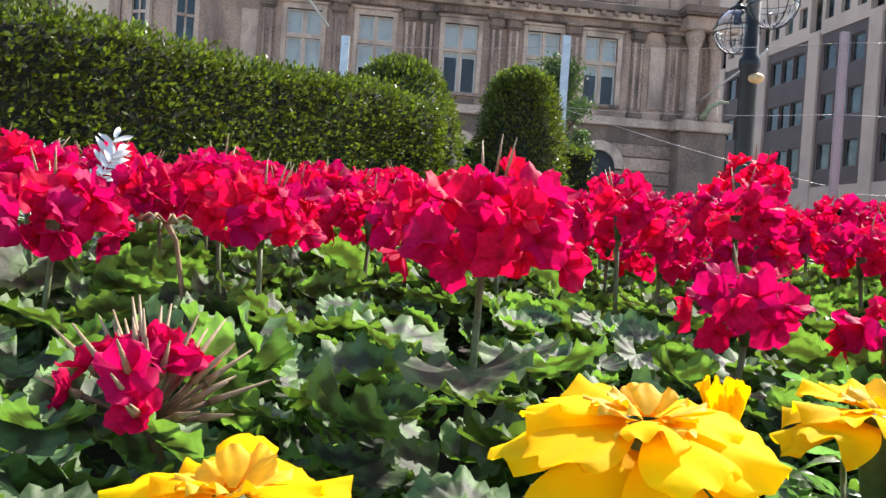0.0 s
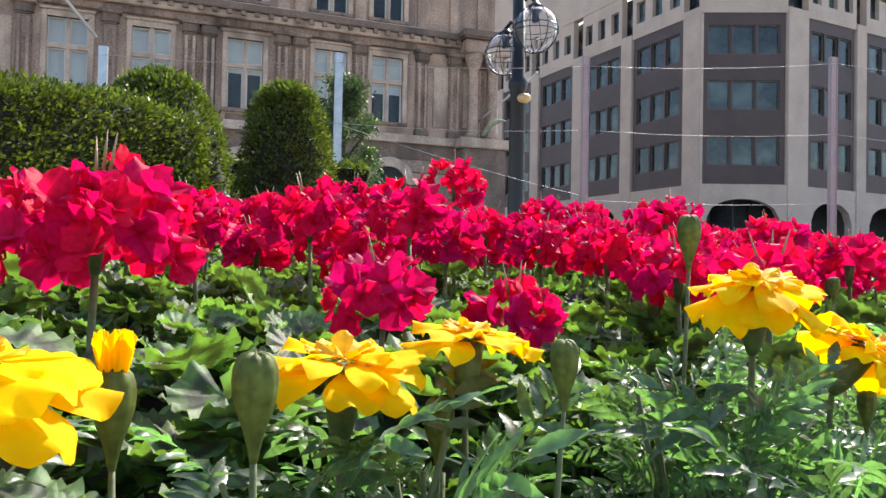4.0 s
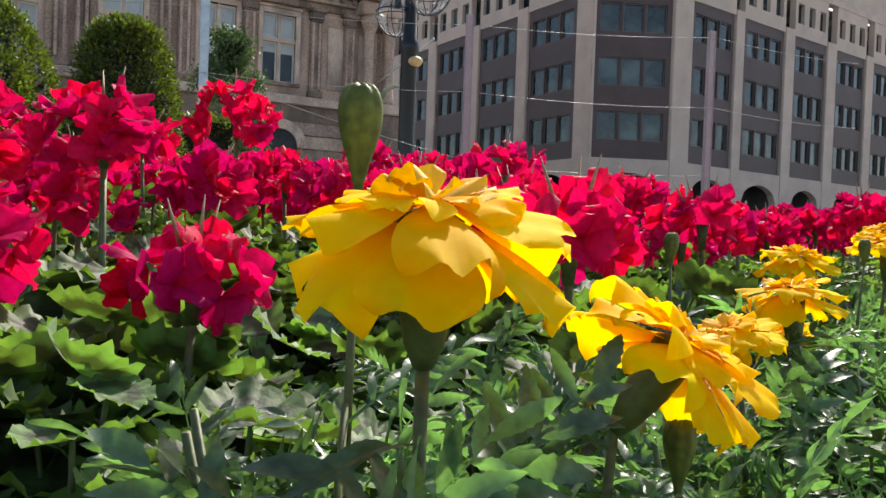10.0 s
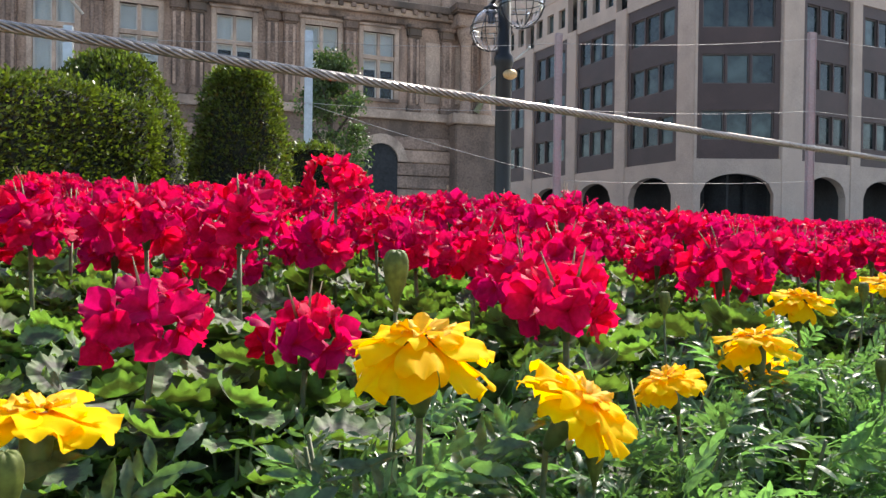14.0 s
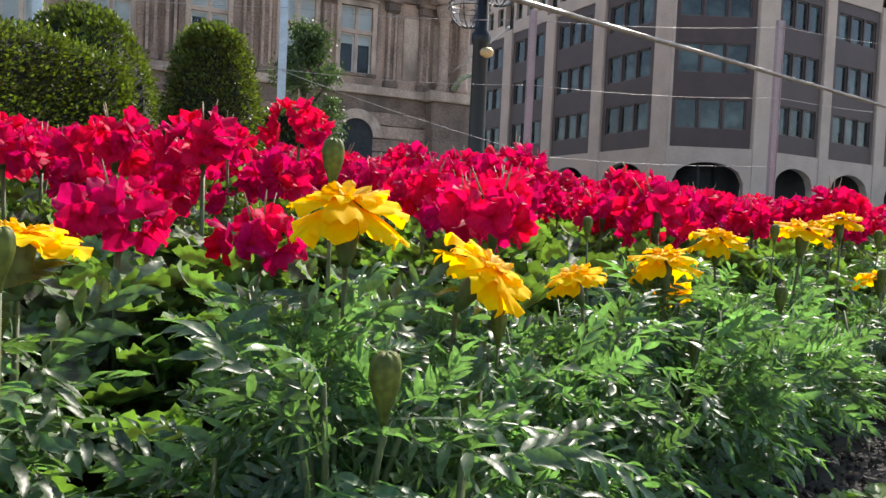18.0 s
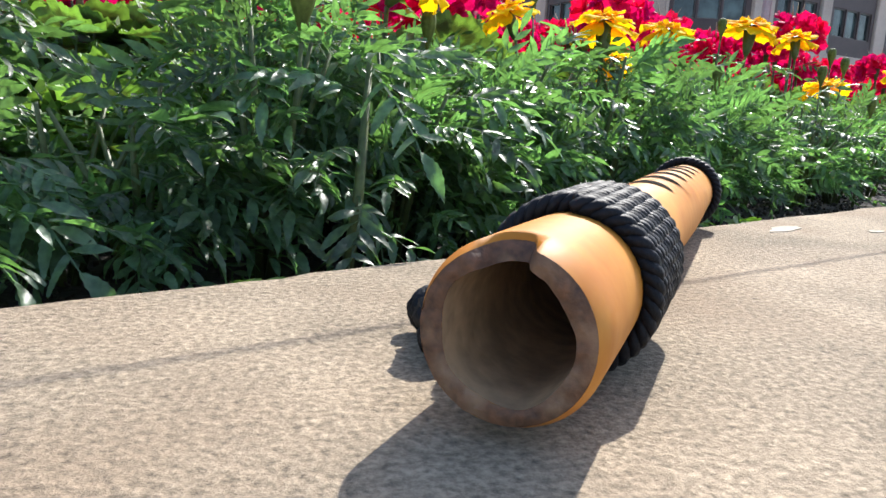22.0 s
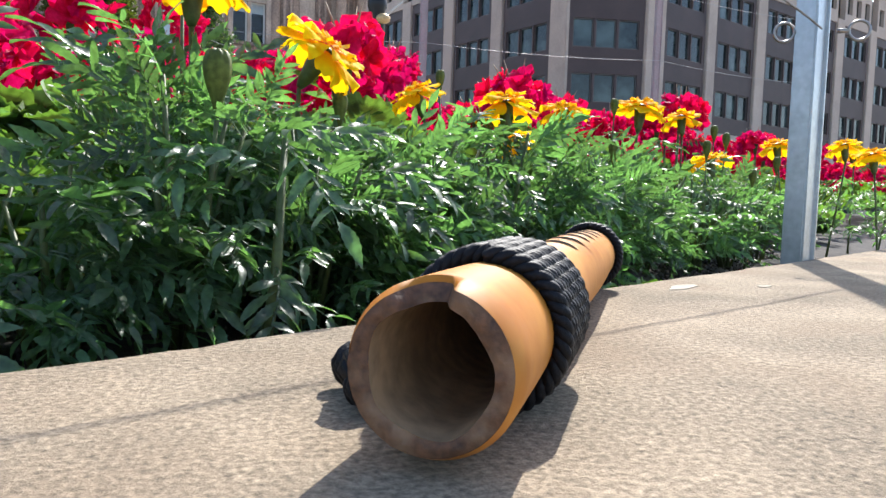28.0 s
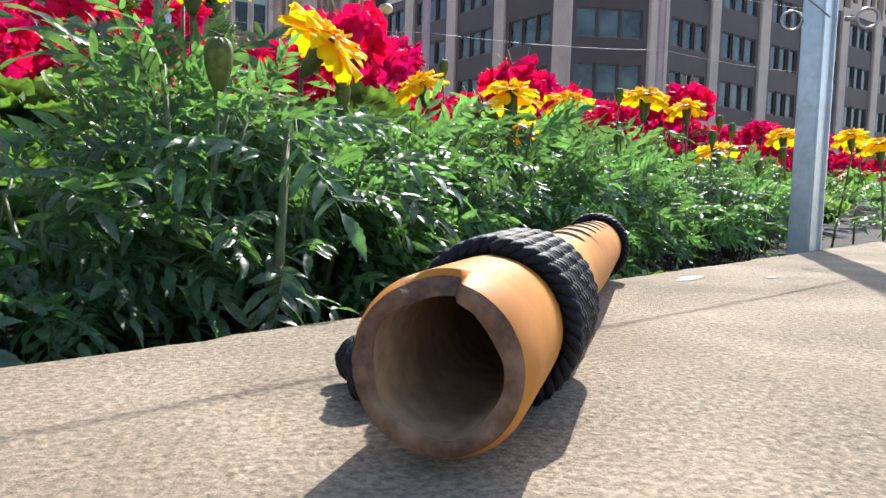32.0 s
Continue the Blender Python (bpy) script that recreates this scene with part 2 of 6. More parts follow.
M = {
    "stone": mat("coping_stone", (0.365, 0.288, 0.200), 0.92, vary=0.26, scale=16, fine=520, bump=0.6, stain=((0.245, 0.185, 0.125), 11), spec=0.25),
    "chip": mat("pale_chip", (0.42, 0.36, 0.27), 0.9, scale=60, fine=300, bump=0.3),
    "soil": mat("soil", (0.052, 0.041, 0.035), 0.95, vary=0.3, scale=25, fine=220, bump=0.9),
    "soil_bit": mat("soil_bit", (0.07, 0.053, 0.042), 0.9, vary=0.3, scale=40, fine=200, island="island"),
    "bark": mat("bark_chip", (0.22, 0.13, 0.085), 0.8, vary=0.3, scale=60, fine=300, island="island"),
    "bamboo": mat("bamboo", (0.50, 0.205, 0.028), 0.55, vary=0.16, scale=22, fine=120, bump=0.04, second=(0.40, 0.135, 0.016), stain=((0.54, 0.26, 0.055), 30, (1, 0.35, 1)), spec=0.18),
    "bamboo_in": mat("bamboo_bore", (0.44, 0.27, 0.14), 0.8, vary=0.2, scale=60, fine=240, bump=0.3),
    "bamboo_cut": mat("bamboo_cut", (0.165, 0.070, 0.031), 0.65, vary=0.3, scale=120, fine=600, bump=0.6, stain=((0.24, 0.140, 0.078), 90)),
    "slot": mat("burnt_hole", (0.012, 0.008, 0.006), 0.9, vary=0.1, scale=60, spec=0.03),
    "rope": mat("black_cord", (0.007, 0.0075, 0.011), 0.62, vary=0.3, scale=160, fine=900, bump=0.8, spec=0.25),
    "tassel": mat("tassel_fibre", (0.060, 0.058, 0.070), 0.6, vary=0.2, scale=120, fine=600, spec=0.4),
    "lichen": mat("green_bronze", (0.34, 0.36, 0.22), 0.7, vary=0.2, scale=6, fine=40),
    "dry": mat("dry_stalk", (0.40, 0.27, 0.14), 0.8, vary=0.25, scale=60, fine=300),
    "steel": mat("galvanised_steel", (0.50, 0.53, 0.55), 0.42, 0.75, vary=0.12, scale=30, fine=160, bump=0.06, stain=((0.40, 0.42, 0.45), 18)),
    "steel_far": mat("red_oxide_steel", (0.42, 0.33, 0.32), 0.6, 0.2, vary=0.12, scale=6, fine=80, bump=0.05),
    "wire": mat("steel_wire", (0.36, 0.33, 0.31), 0.36, 0.9, vary=0.2, scale=200, fine=900, bump=0.1),
    "wire_far": mat("dull_wire", (0.42, 0.40, 0.38), 0.6, 0.4, vary=0.1, scale=40, fine=200, bump=0.0),
    "red": mat("petal_red", (0.64, 0.003, 0.098), 0.6, vary=0.16, scale=40, fine=260, bump=0.12, trans=0.38, island="object", second=(0.44, 0.001, 0.042), spec=0.12),
    "red_far": mat("petal_red_far", (0.58, 0.002, 0.084), 0.6, vary=0.16, scale=40, fine=260, bump=0.0, trans=0.36, island="island", second=(0.44, 0.001, 0.045), spec=0.2),
    "bud_green": mat("leaf_bud", (0.125, 0.155, 0.028), 0.6, vary=0.3, scale=60, fine=300, bump=0.2, spec=0.2),
    "calyx": mat("leaf_calyx", (0.075, 0.12, 0.03), 0.5, vary=0.25, scale=60, fine=300, bump=0.2),
    "stem": mat("leaf_stem", (0.10, 0.13, 0.035), 0.55, vary=0.25, scale=60, fine=300, bump=0.2),
    "stem_red": mat("stem_reddish", (0.22, 0.13, 0.06), 0.6, vary=0.25, scale=60, fine=300, bump=0.2),
    "sepal": mat("sepal_spike", (0.36, 0.24, 0.13), 0.6, vary=0.2, scale=60, fine=300),
    "yellow": mat("yellow_petal", (0.92, 0.65, 0.002), 0.7, vary=0.08, scale=40, fine=260, bump=0.12, trans=0.42, island="object", second=(0.90, 0.56, 0.001), spec=0.08),
    "orange": mat("yellow_heart", (0.91, 0.53, 0.002), 0.7, vary=0.15, scale=60, fine=300, bump=0.15, trans=0.2),
    "gleaf": zone_leaf("leaf_geranium", (0.130, 0.215, 0.070), (0.34, 0.27, 0.36), (0.75, 0.8, 0.85), 0.28),
    "gleaf_far": mat("leaf_geranium_far", (0.13, 0.24, 0.045), 0.5, vary=0.3, scale=20, fine=120, bump=0.1, trans=0.3, island="island"),
    "mleaf": mat("leaf_marigold", (0.122, 0.200, 0.108), 0.40, vary=0.28, scale=40, fine=240, bump=0.2, trans=0.46, island="object"),
    "weed": mat("leaf_weed", (0.12, 0.22, 0.045), 0.5, vary=0.2, scale=60, fine=300, trans=0.35),
    "silver": mat("silver_leaf", (0.62, 0.64, 0.62), 0.8, vary=0.1, scale=60, fine=400, bump=0.3),
    "hedge": mat("leaf_hedge", (0.108, 0.138, 0.026), 0.48, vary=0.25, scale=6, fine=60, bump=0.0, trans=0.26, island="island", spec=0.4),
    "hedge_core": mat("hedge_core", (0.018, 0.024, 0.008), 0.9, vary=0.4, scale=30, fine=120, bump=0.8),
    "tree": mat("leaf_tree", (0.06, 0.10, 0.035), 0.6, vary=0.25, scale=3, fine=40, bump=0.0, trans=0.25, island="island"),
    "wood": mat("bark", (0.09, 0.07, 0.05), 0.9, vary=0.3, scale=20, fine=90, bump=0.6),
    "paving": mat("paving", (0.40, 0.36, 0.31), 0.85, vary=0.2, scale=1.2, fine=40, bump=0.2),
    "sand": mat("sandstone", (0.52, 0.360, 0.270), 0.9, vary=0.26, scale=0.8, fine=12, bump=0.25, stain=((0.13, 0.095, 0.08), 0.62, (1, 1, 0.2))),
    "sand_soot": mat("streaked_sandstone", (0.37, 0.255, 0.195), 0.9, vary=0.3, scale=1.2, fine=12, bump=0.3, stain=((0.065, 0.05, 0.042), 1.5, (1, 1, 0.12))),
    "sand_dark": mat("sooty_sandstone", (0.24, 0.165, 0.125), 0.9, vary=0.25, scale=0.9, fine=12, bump=0.3, stain=((0.09, 0.07, 0.055), 0.6, (1, 1, 0.3))),
    "sand_light": mat("pale_sandstone", (0.58, 0.43, 0.33), 0.85, vary=0.2, scale=1.2, fine=14, bump=0.15, stain=((0.22, 0.16, 0.125), 0.9, (1, 1, 0.4))),
    "cream": mat("cream_wall", (0.62, 0.52, 0.38), 0.85, vary=0.1, scale=0.8, fine=9, bump=0.1),
    "blind": mat("window_blind", (0.66, 0.63, 0.58), 0.8, vary=0.08, scale=2, fine=30, bump=0.05),
    # near-black colour stands for unlit depth behind windows and arches
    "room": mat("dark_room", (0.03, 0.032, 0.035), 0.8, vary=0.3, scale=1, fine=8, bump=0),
    # backing tone with the rooms' dimness in the colour, blotched paler
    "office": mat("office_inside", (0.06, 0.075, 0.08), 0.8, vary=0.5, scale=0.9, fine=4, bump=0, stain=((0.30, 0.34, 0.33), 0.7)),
    "pane": mat("window_glass", (0.028, 0.042, 0.042), 0.08, 0.0, vary=0.4, scale=0.35, fine=3, bump=0.0, spec=0.5, stain=((0.07, 0.10, 0.095), 0.5)),
    "concrete": mat("pale_cladding", (0.50, 0.395, 0.325), 0.8, vary=0.14, scale=0.6, fine=14, bump=0.1, stain=((0.45, 0.35, 0.285), 0.5, (1, 1, 0.3))),
    "brown": mat("brown_cladding", (0.074, 0.044, 0.040), 0.6, vary=0.2, scale=0.7, fine=20, bump=0.08, stain=((0.058, 0.035, 0.032), 0.6, (1, 1, 0.25))),
    "frame": mat("window_frame", (0.10, 0.085, 0.08), 0.4, vary=0.1, scale=3, fine=30, bump=0),
    "iron": mat("black_iron", (0.012, 0.013, 0.015), 0.4, 0.3, vary=0.2, scale=4, fine=60, bump=0.1),
    "brass": mat("gilded_knob", (0.62, 0.42, 0.20), 0.45, 0.4, vary=0.2, scale=20, fine=80),
    "pole": mat("white_pole", (0.62, 0.58, 0.52), 0.5, vary=0.1, scale=4, fine=30, bump=0.05),
    "globe": glass("clear_globe"),
}


# ---- mesh helpers ----
def part(name, bm, material, parent=None, label="", smooth=True):
    """Links a bmesh (or a finished mesh) as one mesh object under a thing or part."""
    if isinstance(bm, bmesh.types.BMesh):
        me = bpy.data.meshes.new(name)
        bm.to_mesh(me)
        bm.free()
        me.materials.append(material)
        if smooth:
            me.shade_smooth()
    else:
        me = bm
    ob = new(name, me)
    if parent:
        ob.parent = parent
    if label:
        ob["label"] = label
    return ob


def thing(name, label, category, m=None, group="", kind=""):
    ob = tagged(new(name), label, category, group, kind)
    ob.empty_display_size = 0.02
    if m is not None:
        ob.matrix_world = m
    return ob


def box(bm, lo, hi, bevel=0.0):
    v = [bm.verts.new((x, y, z)) for x in (lo[0], hi[0]) for y in (lo[1], hi[1]) for z in (lo[2], hi[2])]
    fs = [bm.faces.new([v[i] for i in q]) for q in ((0, 1, 3, 2), (4, 6, 7, 5), (0, 4, 5, 1), (2, 3, 7, 6), (0, 2, 6, 4), (1, 5, 7, 3))]
    if bevel:
        es = list({e for f in fs for e in f.edges})
        bmesh.ops.bevel(bm, geom=es, offset=bevel, segments=2, affect="EDGES")
    return bm


def boxed(name, lo, hi, material, parent=None, label="", bevel=0.0):
    return part(name, box(bmesh.new(), lo, hi, bevel), material, parent, label, smooth=False)


def tube(bm, path, radii, n=8, cap=True):
    """A round tube along a list of points."""
    path = [Vector(p) for p in path]
    rings = []
    for i, p in enumerate(path):
        d = (path[min(i + 1, len(path) - 1)] - path[max(i - 1, 0)]).normalized()
        a = d.orthogonal().normalized() if i == 0 else (rings[-1][1] - d * d.dot(rings[-1][1])).normalized()
        r = radii[i] if isinstance(radii, (list, tuple)) else radii
        c = d.cross(a)
        rings.append(([bm.verts.new(p + r * (a * math.cos(2 * math.pi * k / n) + c * math.sin(2 * math.pi * k / n))) for k in range(n)], a))
    for (r0, _), (r1, _) in zip(rings, rings[1:]):
        for k in range(n):
            bm.faces.new((r0[k], r0[(k + 1) % n], r1[(k + 1) % n], r1[k]))
    if cap:
        bm.faces.new(rings[0][0][::-1])
        bm.faces.new(rings[-1][0])
    return bm


def lathe(bm, prof, n=16, m=None):
    """Turns a profile of (radius, height) round z."""
    m = m or Matrix()
    rows = [[bm.verts.new(m @ Vector((r * math.cos(2 * math.pi * k / n), r * math.sin(2 * math.pi * k / n), z))) for k in range(n)] for r, z in prof]
    for a, b in zip(rows, rows[1:]):
        for k in range(n):
            bm.faces.new((a[k], a[(k + 1) % n], b[(k + 1) % n], b[k]))
    bm.faces.new(rows[0][::-1])
    bm.faces.new(rows[-1])
    return bm


def from_arrays(name, verts, faces, material, uv=None, smooth=True):
    me = bpy.data.meshes.new(name)
    me.from_pydata(verts, [], faces)
    if uv is not None:
        layer = me.uv_layers.new(name="UVMap")
        idx = np.empty(len(me.loops), dtype=np.int32)
        me.loops.foreach_get("vertex_index", idx)
        layer.data.foreach_set("uv", np.asarray(uv, dtype=np.float32)[idx].ravel())
    me.materials.append(material)
    if smooth:
        me.shade_smooth()
    return me


def scatter(name, shape, mats, material):
    """One mesh of many copies of shape (verts, faces, uv) at the 4x4 matrices mats."""
    v, f, uv = np.asarray(shape[0], float), shape[1], shape[2]
    mats = np.asarray(mats, float)
    vs = np.einsum("nij,kj->nki", mats[:, :3, :3], v) + mats[:, None, :3, 3]
    n, k = len(mats), len(v)
    fa = np.asarray(f)
    fs = (fa[None] + (np.arange(n) * k)[:, None, None]).reshape(-1, fa.shape[1])
    return from_arrays(name, vs.reshape(-1, 3).tolist(), fs.tolist(), material, np.tile(np.asarray(uv), (n, 1)))


def turn(heading, tilt, roll=0.0, size=1.0, at=(0, 0, 0)):
    """A matrix: roll about own axis, tip by tilt degrees, turn to heading, scale, move."""
    return Matrix.LocRotScale(at, (Matrix.Rotation(radians(heading), 3, "Z") @ Matrix.Rotation(radians(tilt), 3, "X") @ Matrix.Rotation(radians(roll), 3, "Y")).to_quaternion(), (size, size, size))


# ---- the plan: the coping's inner edge runs along EDGE from P0; the bed lies to its left and rises away from it ----
P0, EDGE = Vector((0.30, 0.083, 0.0)), Vector((0.902, 0.432, 0.0)).normalized()
INTO = Vector((-EDGE.y, EDGE.x, 0.0))
GROUND = -0.46


def along(s, d, z=0.0):
    """A place s metres along the edge and d metres into the bed."""
    return P0 + EDGE * s + INTO * d + Vector((0, 0, z))


def depth_of(x, y):
    return (Vector((x, y, 0)) - P0).dot(INTO)


def soil(x, y):
    d = depth_of(x, y)
    return -0.035 + 0.070 * max(0.0, min(d, 4.2) - 0.1)


def speckle(m, scale, dark, light, amount):
    """Grains: a cell pattern that darkens and lightens the base colour and pits the surface."""
    nt = m.node_tree
    nd, ln = nt.nodes, nt.links
    b = nd["Principled BSDF"]
    src = b.inputs["Base Color"].links[0].from_socket
    co = nd.new("ShaderNodeTexCoord")
    vo = nd.new("ShaderNodeTexNoise")
    vo.inputs["Scale"].default_value, vo.inputs["Detail"].default_value, vo.inputs["Roughness"].default_value = scale, 5, 0.75
    ln.new(co.outputs["Object"], vo.inputs["Vector"])
    cr = nd.new("ShaderNodeValToRGB")
    e = cr.color_ramp.elements
    e[0].position, e[0].color = 0.33, (dark, dark, dark, 1)
    e[1].position, e[1].color = 0.67, (light, light, light, 1)
    k = cr.color_ramp.elements.new(0.5)
    k.color = (1, 1, 1, 1)
    ln.new(vo.outputs["Fac"], cr.inputs[0])
    mx = nd.new("ShaderNodeMix")
    mx.data_type, mx.blend_type = "RGBA", "MULTIPLY"
    mx.inputs["Factor"].default_value = amount
    ln.new(src, mx.inputs["A"])
    ln.new(cr.outputs[0], mx.inputs["B"])
    ln.new(mx.outputs["Result"], b.inputs["Base Color"])
    bp = nd.new("ShaderNodeBump")
    bp.inputs["Strength"].default_value, bp.inputs["Distance"].default_value = 0.9, 0.0010
    ln.new(vo.outputs["Fac"], bp.inputs["Height"])
    if b.inputs["Normal"].links:
        ln.new(b.inputs["Normal"].links[0].from_socket, bp.inputs["Normal"])
    ln.new(bp.outputs[0], b.inputs["Normal"])


speckle(M["stone"], 480, 0.48, 1.45, 1.0)


def heart_tint(m, inner, width):
    """Colours a petal towards its foot, by the length stored in its UV map."""
    nt = m.node_tree
    nd, ln = nt.nodes, nt.links
    b = nd["Principled BSDF"]
    src = b.inputs["Base Color"].links[0].from_socket
    uv, sp = nd.new("ShaderNodeUVMap"), nd.new("ShaderNodeSeparateXYZ")
    ln.new(uv.outputs[0], sp.inputs[0])
    mr = nd.new("ShaderNodeMapRange")
    mr.inputs["From Min"].default_value, mr.inputs["From Max"].default_value = width, 0.05
    ln.new(sp.outputs["X"], mr.inputs["Value"])
    mx = nd.new("ShaderNodeMix")
    mx.data_type = "RGBA"
    mx.inputs["B"].default_value = (*inner, 1)
    ln.new(src, mx.inputs["A"])
    ln.new(mr.outputs[0], mx.inputs["Factor"])
    for l in list(src.links):
        if l.to_node != mx:
            ln.new(mx.outputs["Result"], l.to_socket)


heart_tint(M["yellow"], (0.88, 0.38, 0.002), 0.26)
heart_tint(M["red"], (0.42, 0.002, 0.020), 0.26)


# ---- ground, coping, soil ----
bm = bmesh.new()
bmesh.ops.create_grid(bm, x_segments=8, y_segments=8, size=600)
bmesh.ops.translate(bm, vec=(0, 0, GROUND), verts=bm.verts)
tagged(part("ground", bm, M["paving"]), "pale stone paving of the city square", "ground", kind="structure")

coping = thing("coping", "weathered pale sandstone coping round the raised flower bed", "kerb", kind="structure")


def slab(s0, s1, name="slab"):
    """A length of coping with a worn, slightly rounded inner edge."""
    n = max(2, int((s1 - s0) / 0.012)) if s0 < 1.5 and s1 > -0.7 else 12
    bm = bmesh.new()
    prof = [(-0.46, GROUND + 0.02), (-0.46, -0.012), (-0.45, 0.0), (-0.30, 0.0), (-0.15, 0.0), (-0.06, 0.0), (-0.012, 0.0), (-0.003, -0.004), (0.0, -0.012), (0.0, -0.10)]
    rows = []
    for i in range(n + 1):
        s = s0 + (s1 - s0) * i / n
        row = []
        for j, (d, z) in enumerate(prof):
            w = 0.0035 * noise.noise((s * 22, j * 0.3, 2)) + 0.002 * noise.noise((s * 70, j * 0.3, 5)) if j in (6, 7, 8) else 0
            up = 0.0006 * noise.noise((s * 30, d * 30, 1)) if 2 <= j <= 6 else 0
            row.append(bm.verts.new(along(s, d + w, z + up)))
        rows.append(row)
    for a, b in zip(rows, rows[1:]):
        for j in range(len(prof) - 1):
            bm.faces.new((a[j], b[j], b[j + 1], a[j + 1]))
    bm.faces.new(rows[0])
    bm.faces.new(rows[-1][::-1])
    bmesh.ops.recalc_face_normals(bm, faces=bm.faces)
    return part(name, bm, M["stone"], coping, smooth=False)


for s0, s1 in ((-2.4, -1.203), (-1.2, 1.397), (1.4, 2.597), (2.6, 3.797), (3.8, 5.0)):
    slab(s0, s1)

bm = bmesh.new()
NS, ND = 90, 60
grid = []
for i in range(NS + 1):
    row = []
    for j in range(ND + 1):
        s = -2.4 + 9.0 * (i / NS)
        d = -0.02 + 5.6 * (j / ND) ** 1.6
        p = along(s, d)
        row.append(bm.verts.new((p.x, p.y, soil(p.x, p.y) + 0.008 * noise.noise((p.x * 14, p.y * 14, 0)) + 0.004 * noise.noise((p.x * 50, p.y * 50, 3)))))
    grid.append(row)
for i in range(NS):
    for j in range(ND):
        bm.faces.new((grid[i][j], grid[i + 1][j], grid[i + 1][j + 1], grid[i][j + 1]))
tagged(part("soil", bm, M["soil"]), "dark moist soil of the flower bed", "soil", kind="structure")


# ---- the bamboo flute ----
MOUTH, FAR = Vector((0.3765, -0.0303, 0.0187)), Vector((0.5768, 0.2128, 0.0192))
FL = (FAR - MOUTH).length
RO, RI = 0.0156, 0.0114


def flute():
    ax = (FAR - MOUTH).normalized()
    side = ax.cross(Vector((0, 0, 1))).normalized()
    up = side.cross(ax)
    m = Matrix((( *side, 0), (*ax, 0), (*up, 0), (0, 0, 0, 1))).transposed()
    m.translation = MOUTH
    ob = thing("bamboo_flute", "orange bamboo notch flute with black cord lying on the coping", "flute", m)

    def r_at(y):
        return RO * (1 + 0.03 * math.cos(y * 30) - 0.04 * y / FL + 0.035 * math.exp(-((y - 0.125) / 0.006) ** 2))

    def ringpts(bm, y, r, n=64, wob=0.0):
        return [bm.verts.new((r * math.sin(a) * (1 + wob * math.sin(3 * a + y * 90)), y if not callable(y) else y(a), r * math.cos(a))) for a in [2 * math.pi * k / n for k in range(n)]]

    n = 144
    notch0, notch1 = -34, 17                       # degrees from the top

    def lip(a):
        d = (math.degrees(a) + 180) % 360 - 180
        if notch0 < d < notch1:
            u = (d - notch0) / (notch1 - notch0)
            q = max(0.0, min(1, 2.6 * u, 5 * (1 - u)))
            return 0.0062 * q * q * (3 - 2 * q)
        return 0.0

    # outer wall
    bm = bmesh.new()
    ys = [0.0, 0.003, 0.0095] + [0.012 + 0.0085 * i for i in range(int((FL - 0.02) / 0.0085))] + [FL]
    rows = []
    for i, y in enumerate(ys):
        row = []
        for k in range(n):
            a = 2 * math.pi * k / n
            yy = max(y, lip(a) + 0.0004 * i) if y < 0.0118 else y
            r = r_at(y) - (0.0012 if i == 0 else 0)
            row.append(bm.verts.new((r * math.sin(a), yy, r * math.cos(a))))
        rows.append(row)
    for a_, b_ in zip(rows, rows[1:]):
        for k in range(n):
            bm.faces.new((a_[k], a_[(k + 1) % n], b_[(k + 1) % n], b_[k]))
    bmesh.ops.recalc_face_normals(bm, faces=bm.faces)
    part("tube", bm, M["bamboo"], ob)
    # cut end: from the outer rim to the bore, with the notch's sloping floor
    bm = bmesh.new()
    rows = []
    for q in range(5):
        f = q / 4
        row = []
        for k in range(n):
            a = 2 * math.pi * k / n
            inner = RI * (1 + 0.025 * math.sin(5 * a) + 0.03 * math.cos(2 * a + 1) + 0.012 * noise.noise((a * 4, 0, 0)))
            r = (r_at(0) - 0.0012) * (1 - f) + inner * f
            y = lip(a) * (1 - 0.25 * f) + 0.0005 * noise.noise((a * 6, f * 4, 1)) - 0.0004 * math.sin(f * math.pi)
            row.append(bm.verts.new((r * math.sin(a), y, r * math.cos(a))))
        rows.append(row)
    for a_, b_ in zip(rows, rows[1:]):
        for k in range(n):
            bm.faces.new((a_[k], b_[k], b_[(k + 1) % n], a_[(k + 1) % n]))
    part("mouth_rim", bm, M["bamboo_cut"], ob, "darker cut rim with a notch")
    # bore
    bm = bmesh.new()
    rows = []
    for y in [0.0, 0.003, 0.01, 0.03, 0.08, 0.16, FL - 0.001]:
        row = []
        for k in range(n):
            a = 2 * math.pi * k / n
            inner = RI * (1 + 0.025 * math.sin(5 * a) + 0.03 * math.cos(2 * a + 1) + 0.012 * noise.noise((a * 4, 0, 0)))
            row.append(bm.verts.new((inner * math.sin(a), max(y, lip(a) * 0.75), inner * math.cos(a))))
        rows.append(row)
    for a_, b_ in zip(rows, rows[1:]):
        for k in range(n):
            bm.faces.new((a_[k], b_[k], b_[(k + 1) % n], a_[(k + 1) % n]))
    bm.faces.new(rows[-1])
    part("bore", bm, M["bamboo_in"], ob)
    # finger holes: narrow lens shapes across the top, raised a hair, black for the shade inside
    for i in range(6):
        y0 = 0.152 + 0.025 * i
        bm = bmesh.new()
        top, bot = [], []
        for k in range(13):
            u = k / 12 * 2 - 1
            a = u * radians(37)
            h = 0.0098 * (1 - u * u) ** 0.8
            r = r_at(y0) + 0.0003
            top.append(bm.verts.new((r * math.sin(a), y0 + 0.55 * h, r * math.cos(a))))
            bot.append(bm.verts.new((r * math.sin(a), y0 - 0.45 * h - 0.0001, r * math.cos(a))))
        for k in range(12):
            bm.faces.new((top[k], bot[k], bot[k + 1], top[k + 1]))
